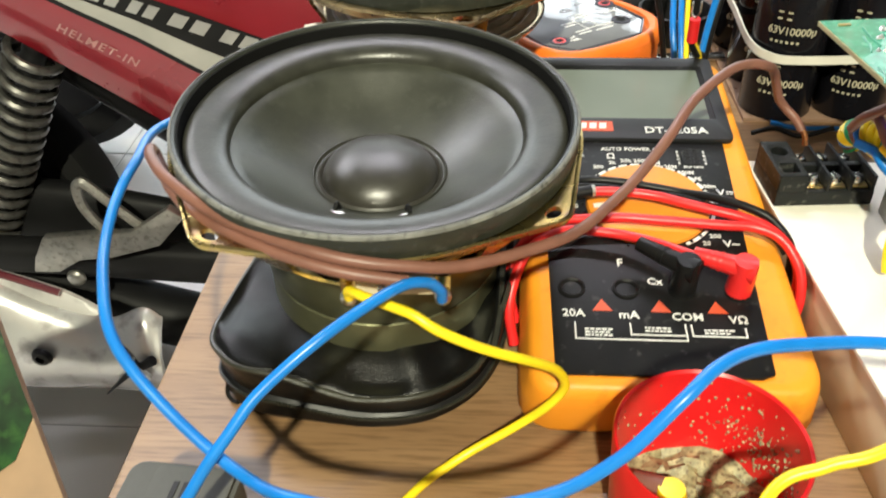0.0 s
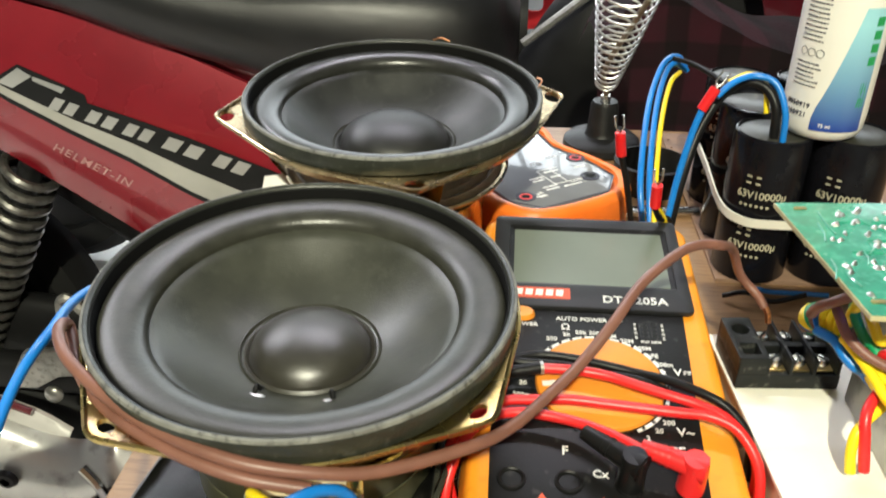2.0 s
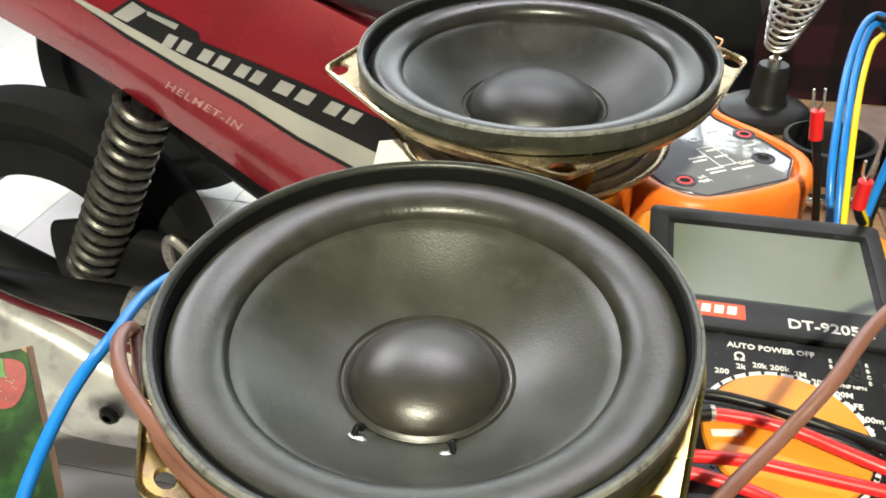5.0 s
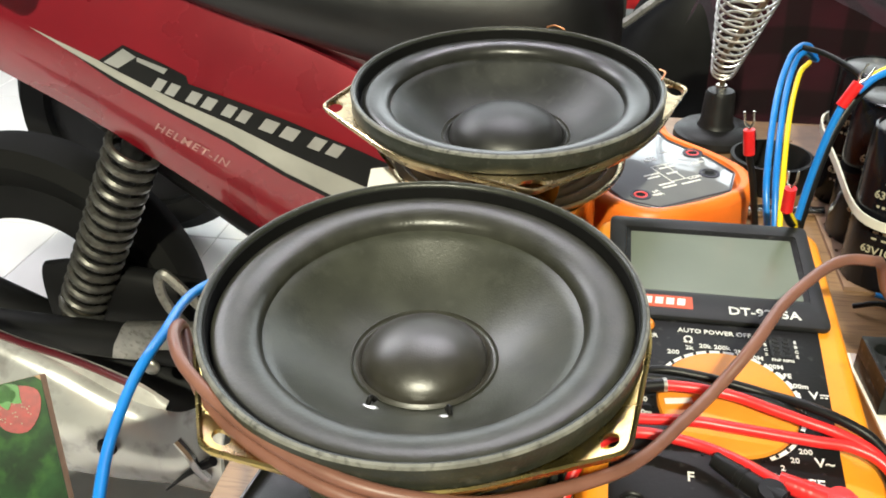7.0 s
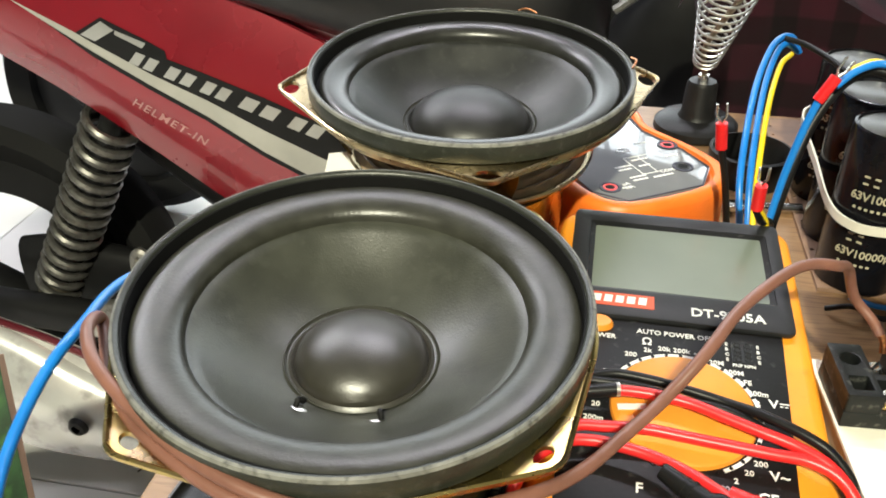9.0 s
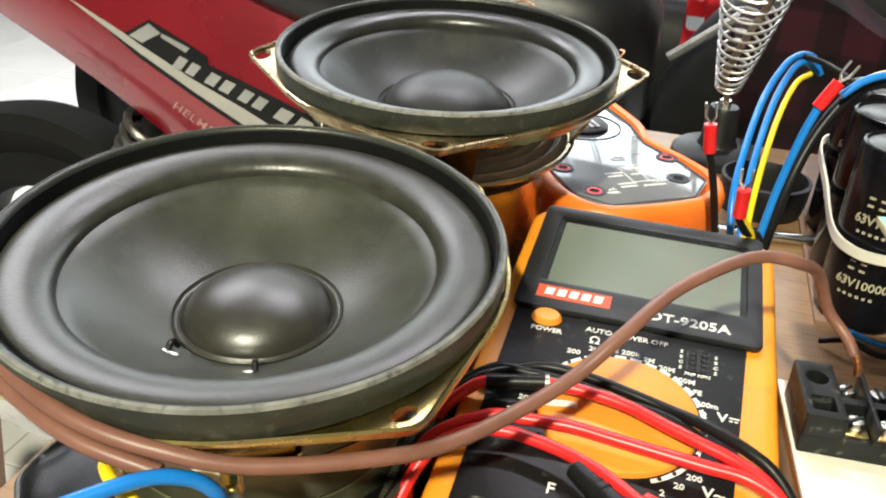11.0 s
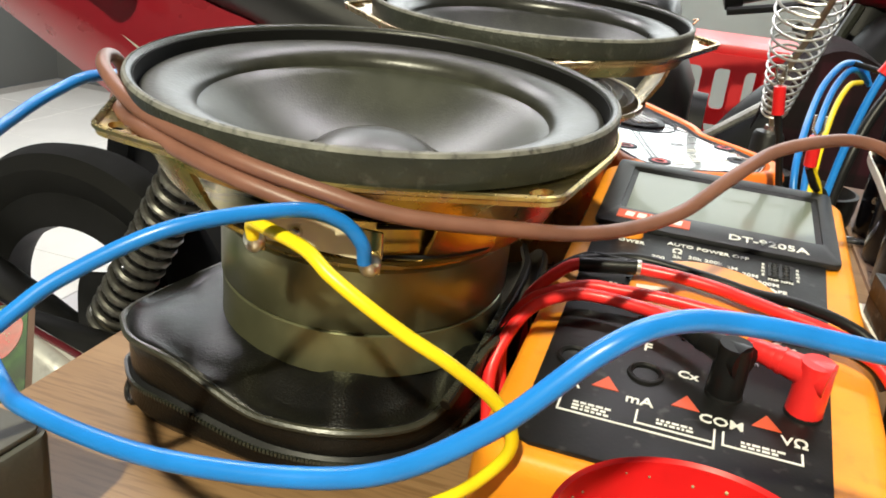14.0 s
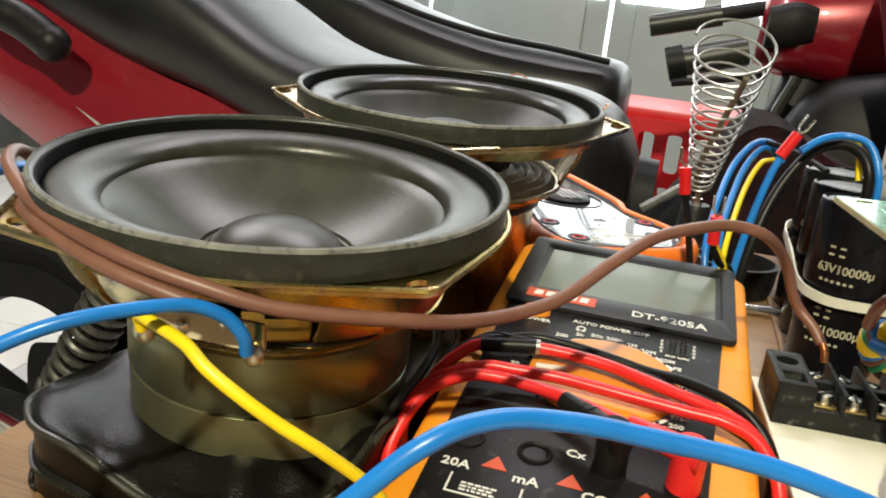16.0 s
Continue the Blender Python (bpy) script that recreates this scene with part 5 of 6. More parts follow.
spades = thing("spade_wires", "bundle of blue, yellow and black wires with red spade terminals", "wires")
for c, r, pts in (("blue", 0.0016, [(0.0500, 0.1830, 0.002), (0.0460, 0.1880, 0.030), (0.0430, 0.2020, 0.056), (0.0490, 0.2420, 0.0790), (0.0580, 0.2750, 0.0890), (0.0660, 0.2940, 0.0915), (0.0740, 0.3040, 0.0890), (0.0800, 0.3080, 0.0800)]),
                  ("blue", 0.0016, [(0.0530, 0.1850, 0.002), (0.0500, 0.1920, 0.028), (0.0490, 0.2120, 0.055), (0.0550, 0.2520, 0.0760), (0.0630, 0.2820, 0.0860), (0.0700, 0.2960, 0.0880), (0.0780, 0.3040, 0.0820)]),
                  ("yellow", 0.0014, [(0.0520, 0.1780, 0.004), (0.0510, 0.1850, 0.0260), (0.0520, 0.2080, 0.050), (0.0580, 0.2480, 0.0700), (0.0660, 0.2800, 0.0810), (0.0740, 0.2980, 0.0820)]),
                  ("black_w", 0.0015, [(0.0680, 0.2960, 0.0910), (0.0780, 0.2900, 0.0900), (0.0880, 0.2750, 0.0880), (0.0960, 0.2600, 0.0850)]),
                  ("black_w", 0.0024, [(0.0580, 0.1900, 0.004), (0.0580, 0.1900, 0.030), (0.0620, 0.1960, 0.060), (0.0690, 0.2060, 0.0820), (0.0790, 0.2130, 0.0980), (0.0900, 0.2150, 0.1040), (0.0990, 0.2110, 0.1020), (0.1035, 0.2060, 0.0940), (0.1045, 0.2040, 0.0800)]),
                  ("blue", 0.0016, [(0.0740, 0.2040, 0.1000), (0.0820, 0.2080, 0.1060), (0.0920, 0.2110, 0.1085), (0.1015, 0.2070, 0.1060), (0.1065, 0.2010, 0.0940), (0.1075, 0.1990, 0.0790)]),
                  ("yellow", 0.0014, [(0.0820, 0.2170, 0.1030), (0.0910, 0.2180, 0.1070), (0.0985, 0.2150, 0.1040), (0.1010, 0.2110, 0.0900)]),
                  ("blue", 0.0016, [(0.0540, 0.1800, 0.004), (0.0540, 0.1800, 0.030), (0.0565, 0.1830, 0.060), (0.0610, 0.1870, 0.0850), (0.0650, 0.1895, 0.0990)]),
                  ("black_w", 0.0016, [(0.0420, 0.1900, 0.004), (0.0400, 0.1880, 0.030), (0.0340, 0.1840, 0.060), (0.0290, 0.1810, 0.0780)]),
                  ("yellow", 0.0014, [(0.0540, 0.1740, 0.030), (0.0500, 0.1640, 0.052), (0.0450, 0.1570, 0.0620), (0.0430, 0.1540, 0.0670)]),
                  ("black_w", 0.0016, [(0.0580, 0.1850, 0.030), (0.0530, 0.1700, 0.050), (0.0470, 0.1600, 0.0560), (0.0428, 0.1550, 0.0640)])):
    part("insulated_wire", tube(pts, r, 10, 8), c, spades)
spade(spades, (0.0645, 0.1893, 0.0985), (0.42, 0.12, 0.80))
spade(spades, (0.0290, 0.1808, 0.0778), (-0.15, 0.0, 1.0))
spade(spades, (0.0428, 0.1540, 0.0650), (-0.05, -0.15, 0.9))
wire("thin blue wire under the capacitors", [(0.1000, 0.1900, 0.004), (0.112, 0.186, 0.003), (0.125, 0.184, 0.004), (0.14, 0.18, 0.006)], 0.0013, "blue")
wire("thin black wire on the bench", [(0.088, 0.18, 0.003), (0.098, 0.176, 0.008), (0.110, 0.172, 0.006), (0.125, 0.170, 0.012)], 0.0013, "black_w")

# ---- grey case and fruit carton at the bench's end ----
grey = thing("adapter_case", "dark grey plastic case lying on the bench corner", "case", pose(-0.1500, -0.0630, 0, 0, 0, -4))
part("case_body", plate(rounded(0, 0.0340, -0.075, 0, 0.005), [], 0.0, 0.028, 0.002), "grey_plastic", grey)
part("case_flap", plate(rounded(0.009, 0.0325, -0.060, -0.002, 0.003), [], 0.028, 0.0295, 0.0006), "grey_plastic", grey)
for k in range(3):
    part("mark_bar", box(0.016 + 0.003 * k, 0.0175 + 0.003 * k, -0.014, -0.008, 0.0295, 0.0299), "bezel", grey)
carton = thing("fruit_carton", "brown carton with a printed strawberry picture standing below the bench edge", "carton")
ca, cd, cl = Vector((-0.402, 0.214, -0.130)), Vector((0.42, -0.42, -0.80)), Vector((-0.93, -0.36, 0.0))
cn = cd.cross(cl).normalized()
if cn.y > 0:
    cn = -cn
cm = Matrix((cl, -cd, cn)).transposed().to_4x4()
cm.translation = ca
carton.matrix_basis = cm
part("carton_body", box(0.0, 0.30, -0.72, 0.0, -0.016, -0.001, 0.001), "carton", carton)
part("printed_panel", plate([(0.0, -0.110), (0.020, -0.135), (0.30, -0.23), (0.30, 0.0), (0.004, 0.0), (0.0, -0.004)], [], -0.001, 0.0005), "leaf_print", carton, "glossy green leaf print")
berry_seed = random.Random(4)
for x, y, r in ((0.0190, -0.0190, 0.0155), (0.0600, -0.0320, 0.0160)):
    berry = part("berry_picture", plate([(a.x, a.y) for a in catmull([(x, y + r, 0), (x - r, y + r * 0.6, 0), (x - r * 0.9, y - r * 0.4, 0), (x - r * 0.2, y - r * 1.1, 0), (x + r * 0.7, y - r * 0.7, 0), (x + r, y + r * 0.5, 0)], 5, True)], [], 0.0005, 0.0010), "berry_print", carton)
    seeds = bmesh.new()
    for k in range(26):
        a, q = berry_seed.uniform(0, 2 * math.pi), r * 0.82 * math.sqrt(berry_seed.random())
        join(seeds, lathe([(0.0005, 0.0010), (0.0004, 0.0012), (0, 0.0012)], 6), Matrix.Translation((x + q * math.cos(a), y + q * math.sin(a) * 0.9, 0)))
    tagged(part("printed_seeds", seeds, "cap_print", berry), kind="stuff")
    for turn in (-35, 0, 40):
        leaf = [(a.x, a.y) for a in catmull([(0, 0.002, 0), (-r * 0.42, -r * 0.35, 0), (-r * 0.15, -r * 0.75, 0), (r * 0.05, -r * 1.0, 0), (r * 0.35, -r * 0.5, 0)], 4, True)]
        part("leaf_picture", plate(leaf, [], 0.0010, 0.0014), "leaf_light", carton).matrix_basis = pose(x + r * 0.3, y + r * 1.05, 0, 0, 0, turn)


# ---- the red motorcycle beside the bench ----
bike = thing("motorcycle", "red and black underbone motorcycle parked beside the bench", "motorcycle")


def strip(pairs, depth, bulge, thick=0.006, rows=10, lip=0.02):
    """A bodywork panel between a top and a bottom line of (x, z), bulging towards -y."""
    tops = catmull([(a[0], 0, a[1]) for a, b in pairs], 6)
    lows = catmull([(b[0], 0, b[1]) for a, b in pairs], 6)
    front_side, rear = [], []
    for p, q in zip(tops, lows):
        row = []
        for k in range(rows + 1):
            f = k / rows
            w = p.lerp(q, f)
            row.append(Vector((w.x, depth - bulge * (1 - (2 * f - 1) ** 2) + lip * (1 - f) ** 3, w.z)))
        front_side.append(row)
    rings = [row + [w + Vector((0, thick, 0)) for w in reversed(row)] for row in front_side]
    return hull(rings)


panel_pairs = [((-1.10, 0.230), (-1.16, 0.130)), ((-0.90, 0.150), (-0.95, 0.025)), ((-0.72, 0.085), (-0.78, -0.062)), ((-0.576, 0.027), (-0.640, -0.138)), ((-0.458, -0.003), (-0.520, -0.218)), ((-0.317, -0.061), (-0.400, -0.300)), ((-0.20, -0.12), (-0.28, -0.36)), ((-0.05, -0.20), (-0.10, -0.42))]
side = part("side_panel", strip(panel_pairs, 0.672, 0.022, lip=0.004), "bike_red", bike, "glossy metallic red side panel", smooth=60)
part("upper_panel", strip([((a[0] + 0.03, a[1] + 0.055), (a[0] - 0.005, a[1] - 0.008)) for a, b in panel_pairs], 0.690, 0.010), "bike_dark_red", bike, "darker red edge below the seat", smooth=60)


skin = BVHTree.FromPolygons([v.co.copy() for v in side.data.vertices], [tuple(p.vertices) for p in side.data.polygons])


def laid_on(bm, lift):
    """Presses a flat decal, given at y = 0, on to the side panel's face."""
    for v in bm.verts:
        spot = skin.ray_cast(Vector((v.co.x, 0.0, v.co.z)), Vector((0, 1, 0)))[0]
        v.co.y = (spot.y if spot else 0.655) - lift
    return bm


def decal_shape(name, corners, material, parent, lift):
    bm = bmesh.new()
    bm.faces.new([bm.verts.new((x, 0, z)) for x, z in corners])
    bmesh.ops.triangulate(bm, faces=bm.faces)
    for k in range(5):
        long = [e for e in bm.edges if e.calc_length() > 0.009]
        bmesh.ops.subdivide_edges(bm, edges=long, cuts=1)
        bmesh.ops.triangulate(bm, faces=bm.faces)
    return part(name, laid_on(bm, lift), material, parent)


stripe_top = [(-0.668, -0.0226), (-0.5946, -0.0575), (-0.5112, -0.1001), (-0.448, -0.1266), (-0.3847, -0.1574), (-0.2943, -0.1964), (-0.220, -0.230)]
stripe_low = [(-0.630, -0.0462), (-0.5754, -0.0793), (-0.5138, -0.1137), (-0.4508, -0.1458), (-0.3875, -0.1842), (-0.3158, -0.2192), (-0.240, -0.256)]
decal_shape("stripe", stripe_top + stripe_low[::-1], "stripe", side, 0.0008)
decal_shape("stripe_edge", stripe_low + [(x - 0.002, z - 0.0055) for x, z in stripe_low[:0:-1]], "sticker", side, 0.0007)
decal = decal_shape("decal", [(-0.592, -0.0585), (-0.560, -0.0405), (-0.541, -0.0510), (-0.513, -0.0615), (-0.4905, -0.0730), (-0.489, -0.0817), (-0.4451, -0.0964), (-0.3821, -0.119), (-0.2933, -0.1548), (-0.255, -0.172), (-0.262, -0.205), (-0.2941, -0.1960), (-0.3847, -0.1570), (-0.448, -0.1262), (-0.5112, -0.0997), (-0.5733, -0.0690)], "sticker", side, 0.0012)
# plain slanted silver bars in the place of the maker's lettering
decal_shape("decal_bar", [(-0.586, -0.0600), (-0.570, -0.0665), (-0.546, -0.0535), (-0.560, -0.0445)], "silver_paint", decal, 0.0018)
decal_shape("decal_bar", [(-0.545, -0.0535), (-0.546, -0.0580), (-0.516, -0.0715), (-0.511, -0.0660)], "silver_paint", decal, 0.0018)
for x0, x1 in ((-0.5345, -0.5060), (-0.4960, -0.4640), (-0.4560, -0.4250), (-0.4130, -0.3700), (-0.3580, -0.3200)):
    w = (x1 - x0) * 0.46
    for x in (x0, x1 - w):
        z = -0.0895 - 0.352 * (x + 0.5310)
        decal_shape("decal_bar", [(x, z), (x + w * 0.8, z - 0.352 * w * 0.8), (x + w * 0.8 + 0.011, z + 0.0125 - 0.352 * w * 0.8), (x + 0.011, z + 0.0125)], "silver_paint", decal, 0.0018)
words = lettering("HELMET-IN", 0.0165, Matrix.Translation((-0.5010, 0.0, -0.158)) @ Matrix.Rotation(radians(27.8), 4, "Y") @ Matrix.Rotation(radians(90), 4, "X"), 0.0, 1.2, 0.25)
part("printed_words", laid_on(words, 0.0010), "faded_print", side, smooth=0)


def loft(sections):
    return hull(sections)


def oval(x, y0, y1, z0, z1, n=20, p=2.6):
    cy, cz, ry, rz = (y0 + y1) / 2, (z0 + z1) / 2, (y1 - y0) / 2, (z1 - z0) / 2
    out = []
    for k in range(n):
        a = 2 * math.pi * k / n
        c, s = math.cos(a), math.sin(a)
        out.append((x, cy + ry * math.copysign(abs(c) ** (2 / p), c), cz + rz * math.copysign(abs(s) ** (2 / p), s)))
    return out


def smooth_oval(rows, per=5, **kw):
    mids = catmull([(x, (y0 + y1) / 2, (z0 + z1) / 2) for x, y0, y1, z0, z1 in rows], per)
    half = catmull([(x, (y1 - y0) / 2, (z1 - z0) / 2) for x, y0, y1, z0, z1 in rows], per)
    return loft([oval(m.x, m.y - h.y, m.y + h.y, m.z - h.z, m.z + h.z, **kw) for m, h in zip(mids, half)])


part("seat", smooth_oval([(-1.15, 0.70, 0.92, 0.22, 0.36), (-0.90, 0.67, 0.94, 0.13, 0.29), (-0.66, 0.655, 0.95, 0.03, 0.205), (-0.52, 0.650, 0.95, 0.0, 0.132), (-0.42, 0.648, 0.95, -0.03, 0.080), (-0.32, 0.648, 0.95, -0.06, 0.062), (-0.20, 0.650, 0.94, -0.10, 0.066), (-0.10, 0.660, 0.93, -0.13, 0.062), (-0.045, 0.680, 0.90, -0.13, 0.042), (-0.018, 0.72, 0.86, -0.11, 0.0)], p=3.2), "vinyl", bike, "black vinyl seat with a raised rear", smooth=60)
part("leg_shield", smooth_oval([(-0.12, 0.70, 0.90, -0.40, -0.16), (-0.02, 0.72, 0.88, -0.42, -0.20), (0.10, 0.74, 0.86, -0.48, -0.30)]), "black_plastic", bike)
part("under_body", smooth_oval([(-0.80, 0.74, 0.90, -0.12, 0.10), (-0.60, 0.72, 0.92, -0.28, 0.0), (-0.40, 0.71, 0.92, -0.42, -0.06), (-0.15, 0.71, 0.92, -0.50, -0.14)]), "black_plastic", bike)
part("grab_rail", tube([(-0.655, 0.60, 0.052), (-0.69, 0.60, 0.070), (-0.74, 0.60, 0.088), (-0.86, 0.64, 0.125), (-0.95, 0.78, 0.16)], 0.020, 14), "iron", bike, "grey alloy grab rail")
wheel = part("rear_wheel", lathe([(0.205, -0.025), (0.215, -0.035), (0.250, -0.048), (0.275, -0.035), (0.285, 0.0), (0.275, 0.035), (0.250, 0.048), (0.215, 0.035), (0.205, 0.025)], 72, closed=True), "tyre", bike, "black rear tyre")
wheel.matrix_basis = pose(-0.87, 0.80, FLOOR + 0.262, 90) @ Matrix.Scale(0.92, 4)
part("rim", lathe([(0.150, -0.030), (0.205, -0.030), (0.212, -0.026), (0.212, 0.026), (0.205, 0.030), (0.150, 0.030), (0.142, 0.0)], 72, closed=True), "black_plastic", wheel)
part("chain_case", smooth_oval([(-0.80, 0.70, 0.735, -0.50, -0.385), (-0.74, 0.69, 0.735, -0.50, -0.375), (-0.62, 0.69, 0.735, -0.49, -0.385), (-0.45, 0.70, 0.735, -0.52, -0.42)]), "black_plastic", bike)
part("swing_arm", smooth_oval([(-0.90, 0.625, 0.665, -0.475, -0.425), (-0.70, 0.625, 0.665, -0.480, -0.430), (-0.40, 0.63, 0.67, -0.50, -0.44)]), "black_plastic", bike)
sa, sb = Vector((-0.590, 0.69, -0.165)), Vector((-0.770, 0.69, -0.498))
shock = part("shock_body", tube([sa, sa.lerp(sb, 0.5), sb], 0.015, 14, smooth=False), "iron", bike, "rear shock absorber")
spring_pts = []
sd = (sb - sa).normalized()
su, sv = sd.cross(Vector((0, 1, 0))).normalized(), Vector((0, 1, 0))
for k in range(15 * 16 + 1):
    f = k / 240
    a = 2 * math.pi * k / 16
    spring_pts.append(sa.lerp(sb, 0.02 + 0.80 * f) + (0.031 - 0.002 * f) * (math.cos(a) * su + math.sin(a) * sv))
part("spring", tube(spring_pts, 0.0058, 8, smooth=False), "spring", shock, "worn grey coil spring")
part("shock_eye", ball(tuple(sb), 0.022), "iron", shock)
part("shock_foot", rod(tuple(sa.lerp(sb, 0.80)), tuple(sa.lerp(sb, 0.98)), 0.023), "olive", shock)
part("exhaust_pipe", tube([(-1.20, 0.72, -0.385), (-0.99, 0.72, -0.448), (-0.74, 0.72, -0.560), (-0.52, 0.725, -0.640), (-0.37, 0.74, -0.68), (-0.20, 0.76, -0.70)], 0.045, 20), "black_plastic", bike, "dark exhaust pipe")
shroud = part("exhaust_shroud", strip([((-0.95, -0.245), (-0.96, -0.320)), ((-0.80, -0.305), (-0.82, -0.365)), ((-0.699, -0.3487), (-0.715, -0.405)), ((-0.6187, -0.372), (-0.640, -0.440)), ((-0.550, -0.4000), (-0.5600, -0.462)), ((-0.5129, -0.4263), (-0.5250, -0.462))], 0.504, 0.010, 0.005, lip=0.0), "muffler", bike, "brushed silver exhaust shroud", smooth=50)
part("shroud_trim", tube([(-0.95, 0.498, -0.240), (-0.80, 0.498, -0.300), (-0.699, 0.498, -0.344), (-0.6187, 0.498, -0.368), (-0.550, 0.498, -0.396)], 0.0045, 8), "bike_dark_red", shroud, "thin dark red edge")
shield = part("heat_shield", strip([((-0.92, -0.262), (-0.95, -0.440)), ((-0.78, -0.312), (-0.80, -0.485)), ((-0.6427, -0.372), (-0.660, -0.520)), ((-0.5686, -0.412), (-0.585, -0.526)), ((-0.5029, -0.4326), (-0.514, -0.5245)), ((-0.4567, -0.4150), (-0.462, -0.529)), ((-0.435, -0.430), (-0.430, -0.530))], 0.470, 0.016, 0.008), "shield", bike, "polished scuffed exhaust heat shield", smooth=60)
part("shield_bolt", lathe([(0, 0.002), (0.0045, 0.002), (0.0055, 0.007), (0.0095, 0.006), (0.0125, 0.001), (0.0125, 0.0)], 28), "iron", shield).matrix_basis = pose(-0.5705, 0.4545, -0.4570, 90)
part("shield_hook", tube([(-0.437, 0.452, -0.456), (-0.470, 0.450, -0.478), (-0.505, 0.449, -0.512)], 0.0065, 8, taper=0.001), "black_plastic", shield, "black pointed bracket")
part("shield_loop", tube([(-0.476, 0.452, -0.430), (-0.462, 0.448, -0.446), (-0.456, 0.448, -0.466), (-0.448, 0.452, -0.484)], 0.006, 8), "chrome", shield)
part("foot_peg", tube([(-0.536, 0.622, -0.405), (-0.552, 0.620, -0.380), (-0.562, 0.620, -0.356), (-0.563, 0.620, -0.334), (-0.556, 0.620, -0.322), (-0.545, 0.620, -0.329), (-0.508, 0.620, -0.372), (-0.488, 0.622, -0.394)], 0.0068, 8), "alu", bike, "folded alloy foot peg loop")
bracket = plate([(-0.6225, 0.3997), (-0.6424, 0.4326), (-0.6504, 0.4554), (-0.6149, 0.4548), (-0.5822, 0.4346), (-0.5373, 0.4290), (-0.470, 0.4080), (-0.430, 0.3640), (-0.448, 0.3500), (-0.505, 0.3890), (-0.5536, 0.3917)], [], 0, 0.014, 0.003)
bracket.transform(Matrix.Translation((0, 0.606, 0)) @ Matrix.Rotation(radians(-90), 4, "X"))
part("peg_bracket", bracket, "alu", bike, "dull alloy foot peg bracket")
part("bracket_bolt", ball((-0.5960, 0.608, -0.4640), 0.0125, 1, 0.6, 1), "alu", bike)

# ---- second motorcycle, red stool and scooter farther off ----
other = thing("motorcycle", "second motorcycle with a long black seat, farther off", "motorcycle")
part("seat", smooth_oval([(-1.25, 1.30, 1.52, 0.10, 0.30), (-0.95, 1.28, 1.53, 0.02, 0.24), (-0.70, 1.27, 1.54, -0.05, 0.195), (-0.505, 1.26, 1.55, -0.09, 0.128), (-0.34, 1.26, 1.55, -0.12, 0.092), (-0.20, 1.26, 1.54, -0.14, 0.080), (-0.10, 1.28, 1.52, -0.13, 0.068), (-0.078, 1.32, 1.48, -0.10, 0.04)], p=3.2), "vinyl", other, "long black seat with a beaded upper edge", smooth=60)
# black bead added along the top edge, where the rim highlight runs
part("seat_edge", tube([(-0.72, 1.272, 0.20), (-0.505, 1.275, 0.128), (-0.34, 1.275, 0.094), (-0.20, 1.275, 0.082), (-0.11, 1.29, 0.071)], 0.006, 8), "vinyl", other)
part("body", smooth_oval([(-1.2, 1.32, 1.50, -0.30, 0.06), (-0.7, 1.31, 1.50, -0.40, -0.02), (-0.3, 1.31, 1.50, -0.45, -0.08), (0.0, 1.33, 1.48, -0.40, -0.10)]), "black_plastic", other)
for x in (-1.05, 0.12):
    w2 = part("wheel", lathe([(0.205, -0.03), (0.25, -0.045), (0.285, 0.0), (0.25, 0.045), (0.205, 0.03)], 48, closed=True), "tyre", other)
    w2.matrix_basis = pose(x, 1.42, -0.465, 90)
    part("hub", lathe([(0, -0.04), (0.20, -0.012), (0.20, 0.012), (0, 0.04)], 24), "black_plastic", w2)
part("grab_rail", tube([(-0.80, 1.26, 0.10), (-0.62, 1.25, 0.06), (-0.54, 1.26, 0.0)], 0.011, 10), "alu", other)

stool = thing("plastic_stool", "red plastic stool with slotted sides", "stool", pose(0.02, 1.88, FLOOR))
part("stool_top", plate(rounded(-0.155, 0.155, -0.155, 0.155, 0.03), [], 0.685, 0.71, 0.006), "stool", stool)
for a in range(4):
    g = part("stool_side", plate([(-0.175, 0.0), (-0.125, 0.0), (-0.095, 0.48), (0.095, 0.48), (0.125, 0.0), (0.175, 0.0), (0.150, 0.69), (-0.150, 0.69)], [rounded(-0.08, -0.045, 0.52, 0.66, 0.012), rounded(-0.018, 0.018, 0.52, 0.66, 0.012), rounded(0.045, 0.08, 0.52, 0.66, 0.012)], 0.0, 0.008), "stool", stool)
    g.matrix_basis = Matrix.Rotation(radians(90 * a), 4, "Z") @ Matrix.Translation((0, -0.158, 0)) @ Matrix.Rotation(radians(90), 4, "X")

scooter = thing("scooter", "dark red scooter with black handlebars, farther off", "scooter")
part("handlebar", tube([(-0.035, 1.22, 0.142), (0.05, 1.22, 0.165), (0.15, 1.24, 0.19), (0.26, 1.26, 0.20)], 0.012, 12), "black_plastic", scooter)
part("grip", tube([(-0.050, 1.218, 0.138), (0.055, 1.22, 0.166)], 0.017, 14, smooth=False), "rubber", scooter)
part("lower_grip", tube([(0.0, 1.17, 0.088), (0.10, 1.18, 0.118)], 0.022, 14, smooth=False), "rubber", scooter)
part("grip_end", tube([(-0.012, 1.168, 0.084), (0.012, 1.170, 0.092)], 0.026, 14, smooth=False), "black_plastic", scooter)
part("cowl", smooth_oval([(0.115, 1.20, 1.30, 0.10, 0.200), (0.150, 1.17, 1.34, 0.085, 0.225), (0.200, 1.16, 1.36, 0.080, 0.240), (0.30, 1.16, 1.38, 0.06, 0.26), (0.42, 1.18, 1.38, 0.06, 0.24)]), "bike_red", scooter, "glossy red handlebar cowl", smooth=60)
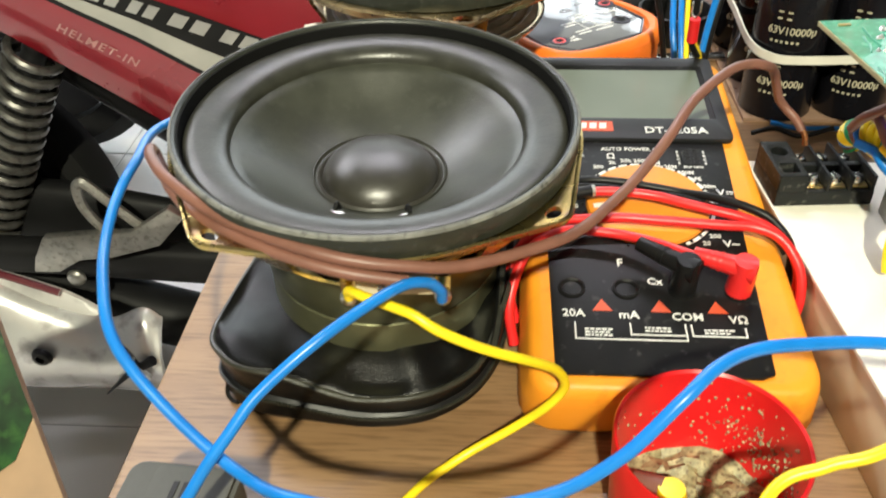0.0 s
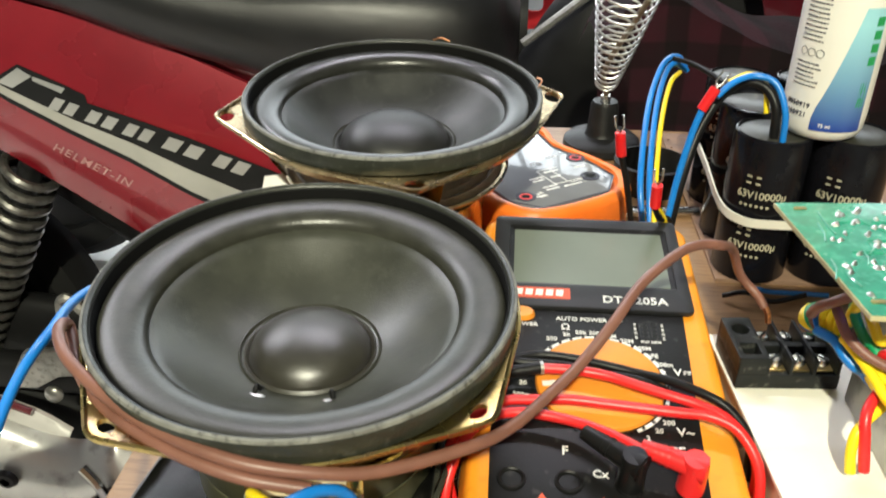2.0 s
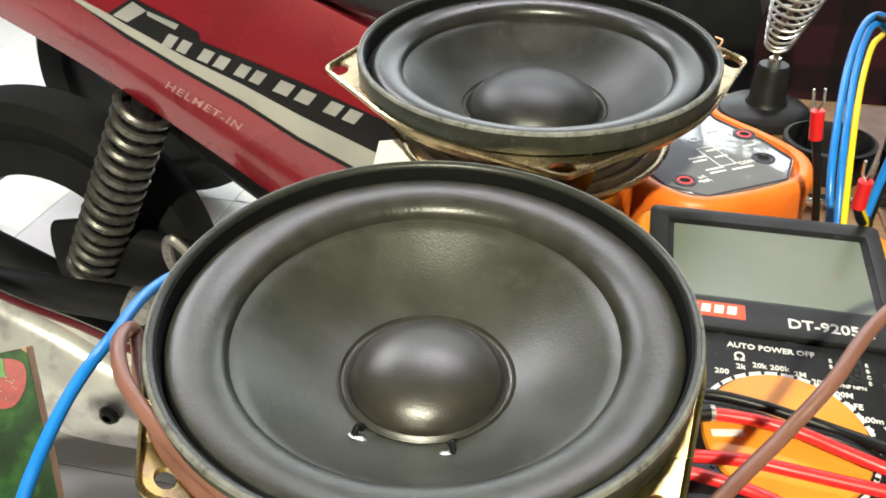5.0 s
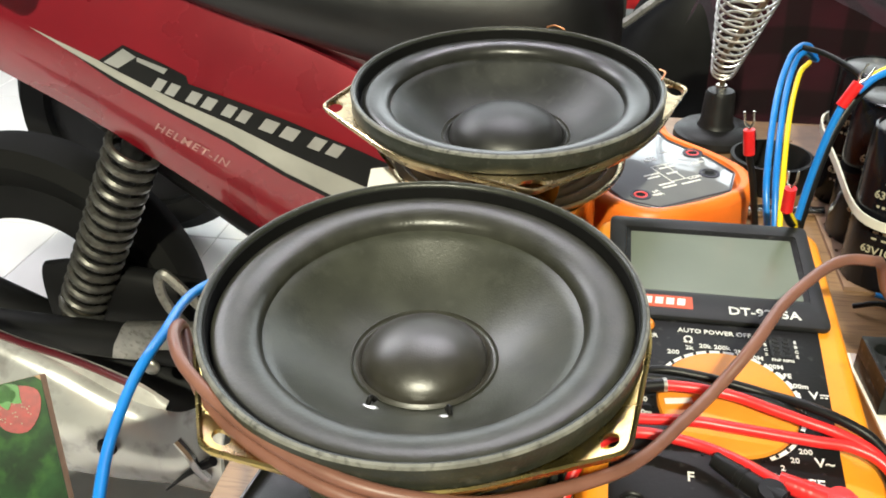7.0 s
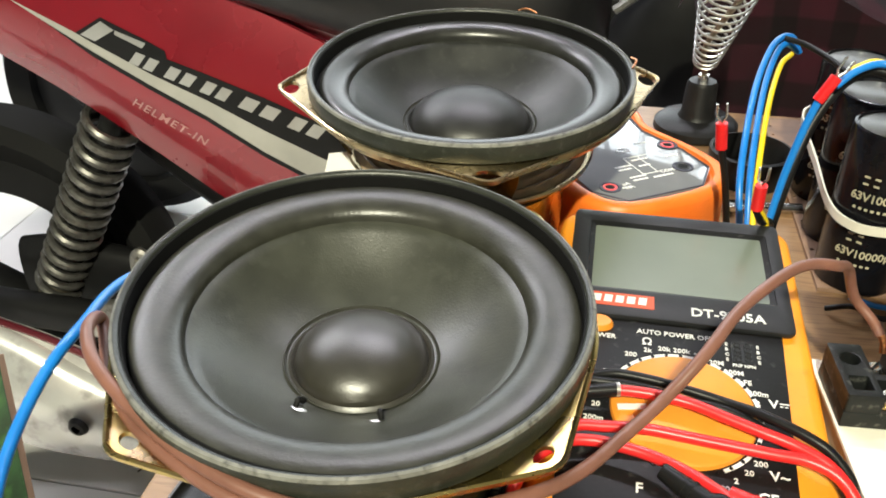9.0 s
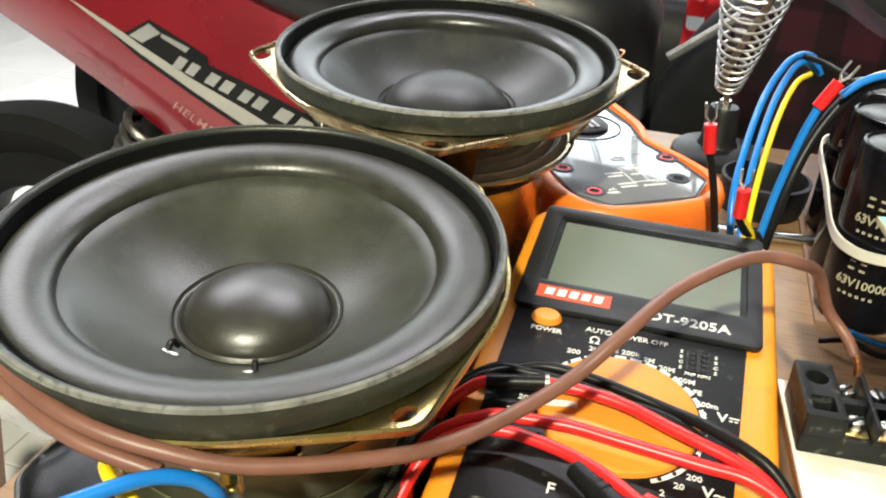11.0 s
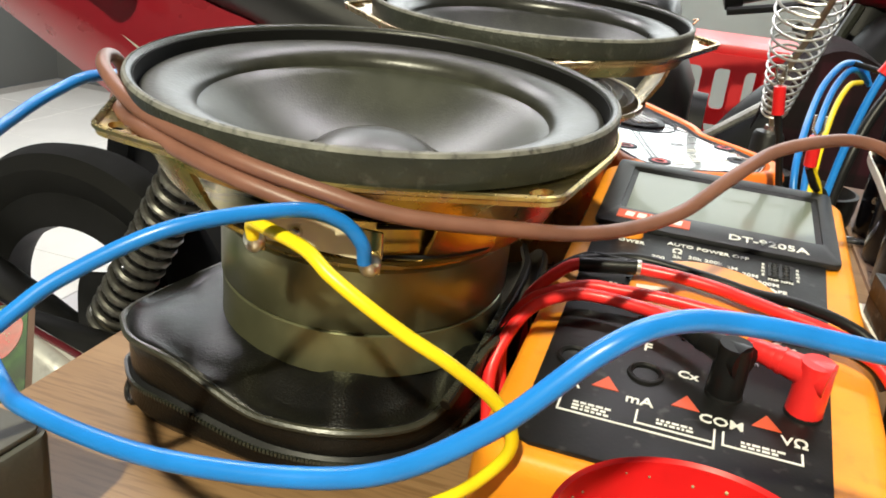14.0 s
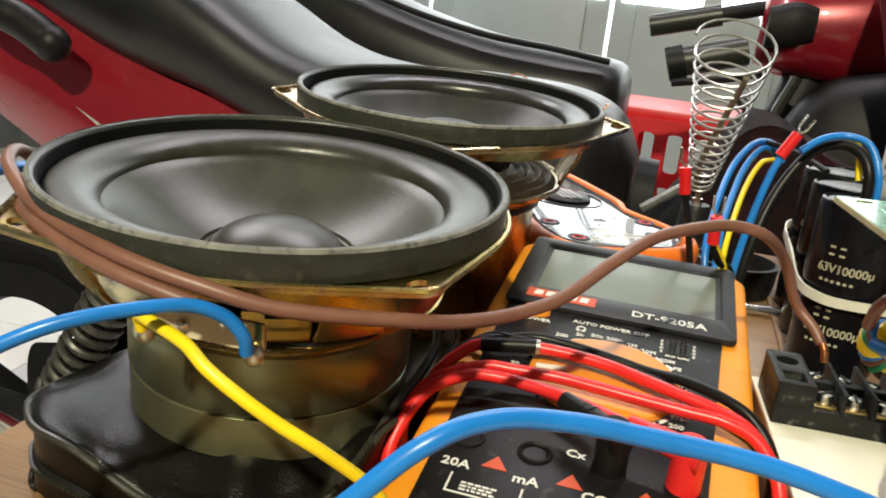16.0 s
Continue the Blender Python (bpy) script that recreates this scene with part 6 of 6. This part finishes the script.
part("cowl_inset", smooth_oval([(0.120, 1.150, 1.20, 0.125, 0.185), (0.155, 1.145, 1.19, 0.130, 0.195), (0.185, 1.150, 1.19, 0.140, 0.190)]), "black_plastic", scooter)
part("grab_end", ball((-0.655, 0.60, 0.052), 0.0205), "iron", bike)
part("lever", tube([(0.0, 1.14, 0.06), (0.07, 1.13, 0.075), (0.13, 1.15, 0.09)], 0.006, 8), "iron", scooter)
part("column", tube([(0.20, 1.24, 0.09), (0.17, 1.22, -0.02), (0.15, 1.20, -0.18), (0.13, 1.18, -0.45)], 0.035, 12), "black_plastic", scooter)
part("front_shield", smooth_oval([(0.13, 1.14, 1.24, -0.45, -0.10), (0.19, 1.10, 1.24, -0.40, 0.06), (0.28, 1.08, 1.24, -0.40, 0.11), (0.50, 1.06, 1.26, -0.40, 0.13), (0.75, 1.08, 1.28, -0.40, 0.12)]), "black_plastic", scooter, "black leg shield", smooth=60)
part("front_fender", smooth_oval([(-0.02, 1.13, 1.25, -0.33, -0.19), (0.03, 1.11, 1.27, -0.33, -0.10), (0.09, 1.10, 1.28, -0.34, -0.03), (0.16, 1.11, 1.27, -0.34, 0.0), (0.22, 1.13, 1.25, -0.34, -0.02)]), "black_plastic", scooter, "shiny black mudguard", smooth=60)
part("stay", rod((-0.01, 1.10, -0.13), (0.14, 1.10, -0.01), 0.007, 8), "alu", scooter)
part("cable", tube([(0.10, 1.16, 0.05), (0.14, 1.12, 0.01), (0.17, 1.13, -0.05), (0.15, 1.15, -0.12)], 0.008, 8), "rubber", scooter)
part("cable", tube([(0.17, 1.12, 0.09), (0.15, 1.10, 0.02), (0.19, 1.10, -0.04)], 0.008, 8), "rubber", scooter)
part("front_wheel", lathe([(0.17, -0.03), (0.21, -0.045), (0.245, 0.0), (0.21, 0.045), (0.17, 0.03), (0.02, 0.02), (0.02, -0.02)], 48, closed=True), "tyre", scooter).matrix_basis = pose(0.08, 1.20, FLOOR + 0.244, 90)
boxm = pose(0.275, 0.98, 0.06, 8, -18, -14)
crate = thing("dark_carton", "dark red carton with a grey printed sticker, behind the bench", "carton", boxm)
part("carton_body", box(0.0, 0.30, 0.0, 0.16, -0.25, 0.17, 0.003), "bike_dark_red", crate)
part("sticker", box(0.02, 0.12, -0.002, 0.0, 0.06, 0.155), "alu", crate)
lines2 = bmesh.new()
for k in range(6):
    join(lines2, box(0.03, 0.03 + 0.05 + 0.01 * (k % 3), -0.0026, -0.002, 0.004 + 0.008 * k, 0.008 + 0.008 * k))
part("printed_bars", lines2, "print_white", crate, smooth=0)

# ---- plaid cloth heaped behind the bench ----
cl = bmesh.new()
nx, ny = 60, 46
grid = []
for i in range(nx + 1):
    row = []
    for j in range(ny + 1):
        x, f = 0.050 + 0.50 * i / nx, j / ny
        top = 0.048 + 0.012 * math.sin(x * 17) + 0.04 * noise.noise(Vector((x * 6, 1.3, 0))) - 0.06 * math.exp((0.050 - x) / 0.016)
        if f < 0.5:
            y, z = 0.52 + 0.02 * (1 - 2 * f), top - (0.40 + top) * (1 - 2 * f) ** 1.3
        else:
            y, z = 0.52 + (2 * f - 1) * 0.26, top + 0.02 * (2 * f - 1) - 0.08 * (2 * f - 1) ** 3
        w = 0.020 * noise.noise(Vector((x * 14, f * 4, 2))) + 0.004 * noise.noise(Vector((x * 34, f * 7, 5)))
        row.append(cl.verts.new((x, y + w, z + 0.6 * w)))
    grid.append(row)
for i in range(nx):
    for j in range(ny):
        cl.faces.new((grid[i][j], grid[i + 1][j], grid[i + 1][j + 1], grid[i][j + 1]))
bmesh.ops.solidify(cl, geom=cl.faces[:], thickness=0.004)
chair = thing("cloth_rack", "low dark stand under the draped cloth", "stand", pose(0, 0, FLOOR))
part("stand_top", box(0.08, 0.54, 0.54, 0.74, 0.66, 0.70, 0.01), "black_plastic", chair)
for x in (0.11, 0.50):
    for y in (0.57, 0.71):
        part("stand_leg", rod((x, y, -0.004), (x, y, 0.66), 0.015), "black_plastic", chair)
alone("plaid_cloth", cl, "plaid", "dark red plaid cloth heaped behind the bench", "cloth", smooth=70)
alone("blue_sheet", box(-1.10, -0.90, 2.2, 2.24, FLOOR - 0.004, 0.45, 0.01), "blue_sheet", "blue plastic sheet standing far behind", "sheet")

# ---- floor tiles near the wheels ----
tile_me = bpy.data.meshes.new("floor_tile")
tb = box(-0.199, 0.199, -0.199, 0.199, -0.004, 0.0, 0.0015, 1)
tb.to_mesh(tile_me)
tb.free()
tile_me.materials.append(M["tile"])
for i in range(13):
    for j in range(12):
        o = new("floor_tile", tile_me)
        o.parent = floor
        o.location = (-2.7 + 0.4 * i, -1.6 + 0.4 * j, FLOOR)
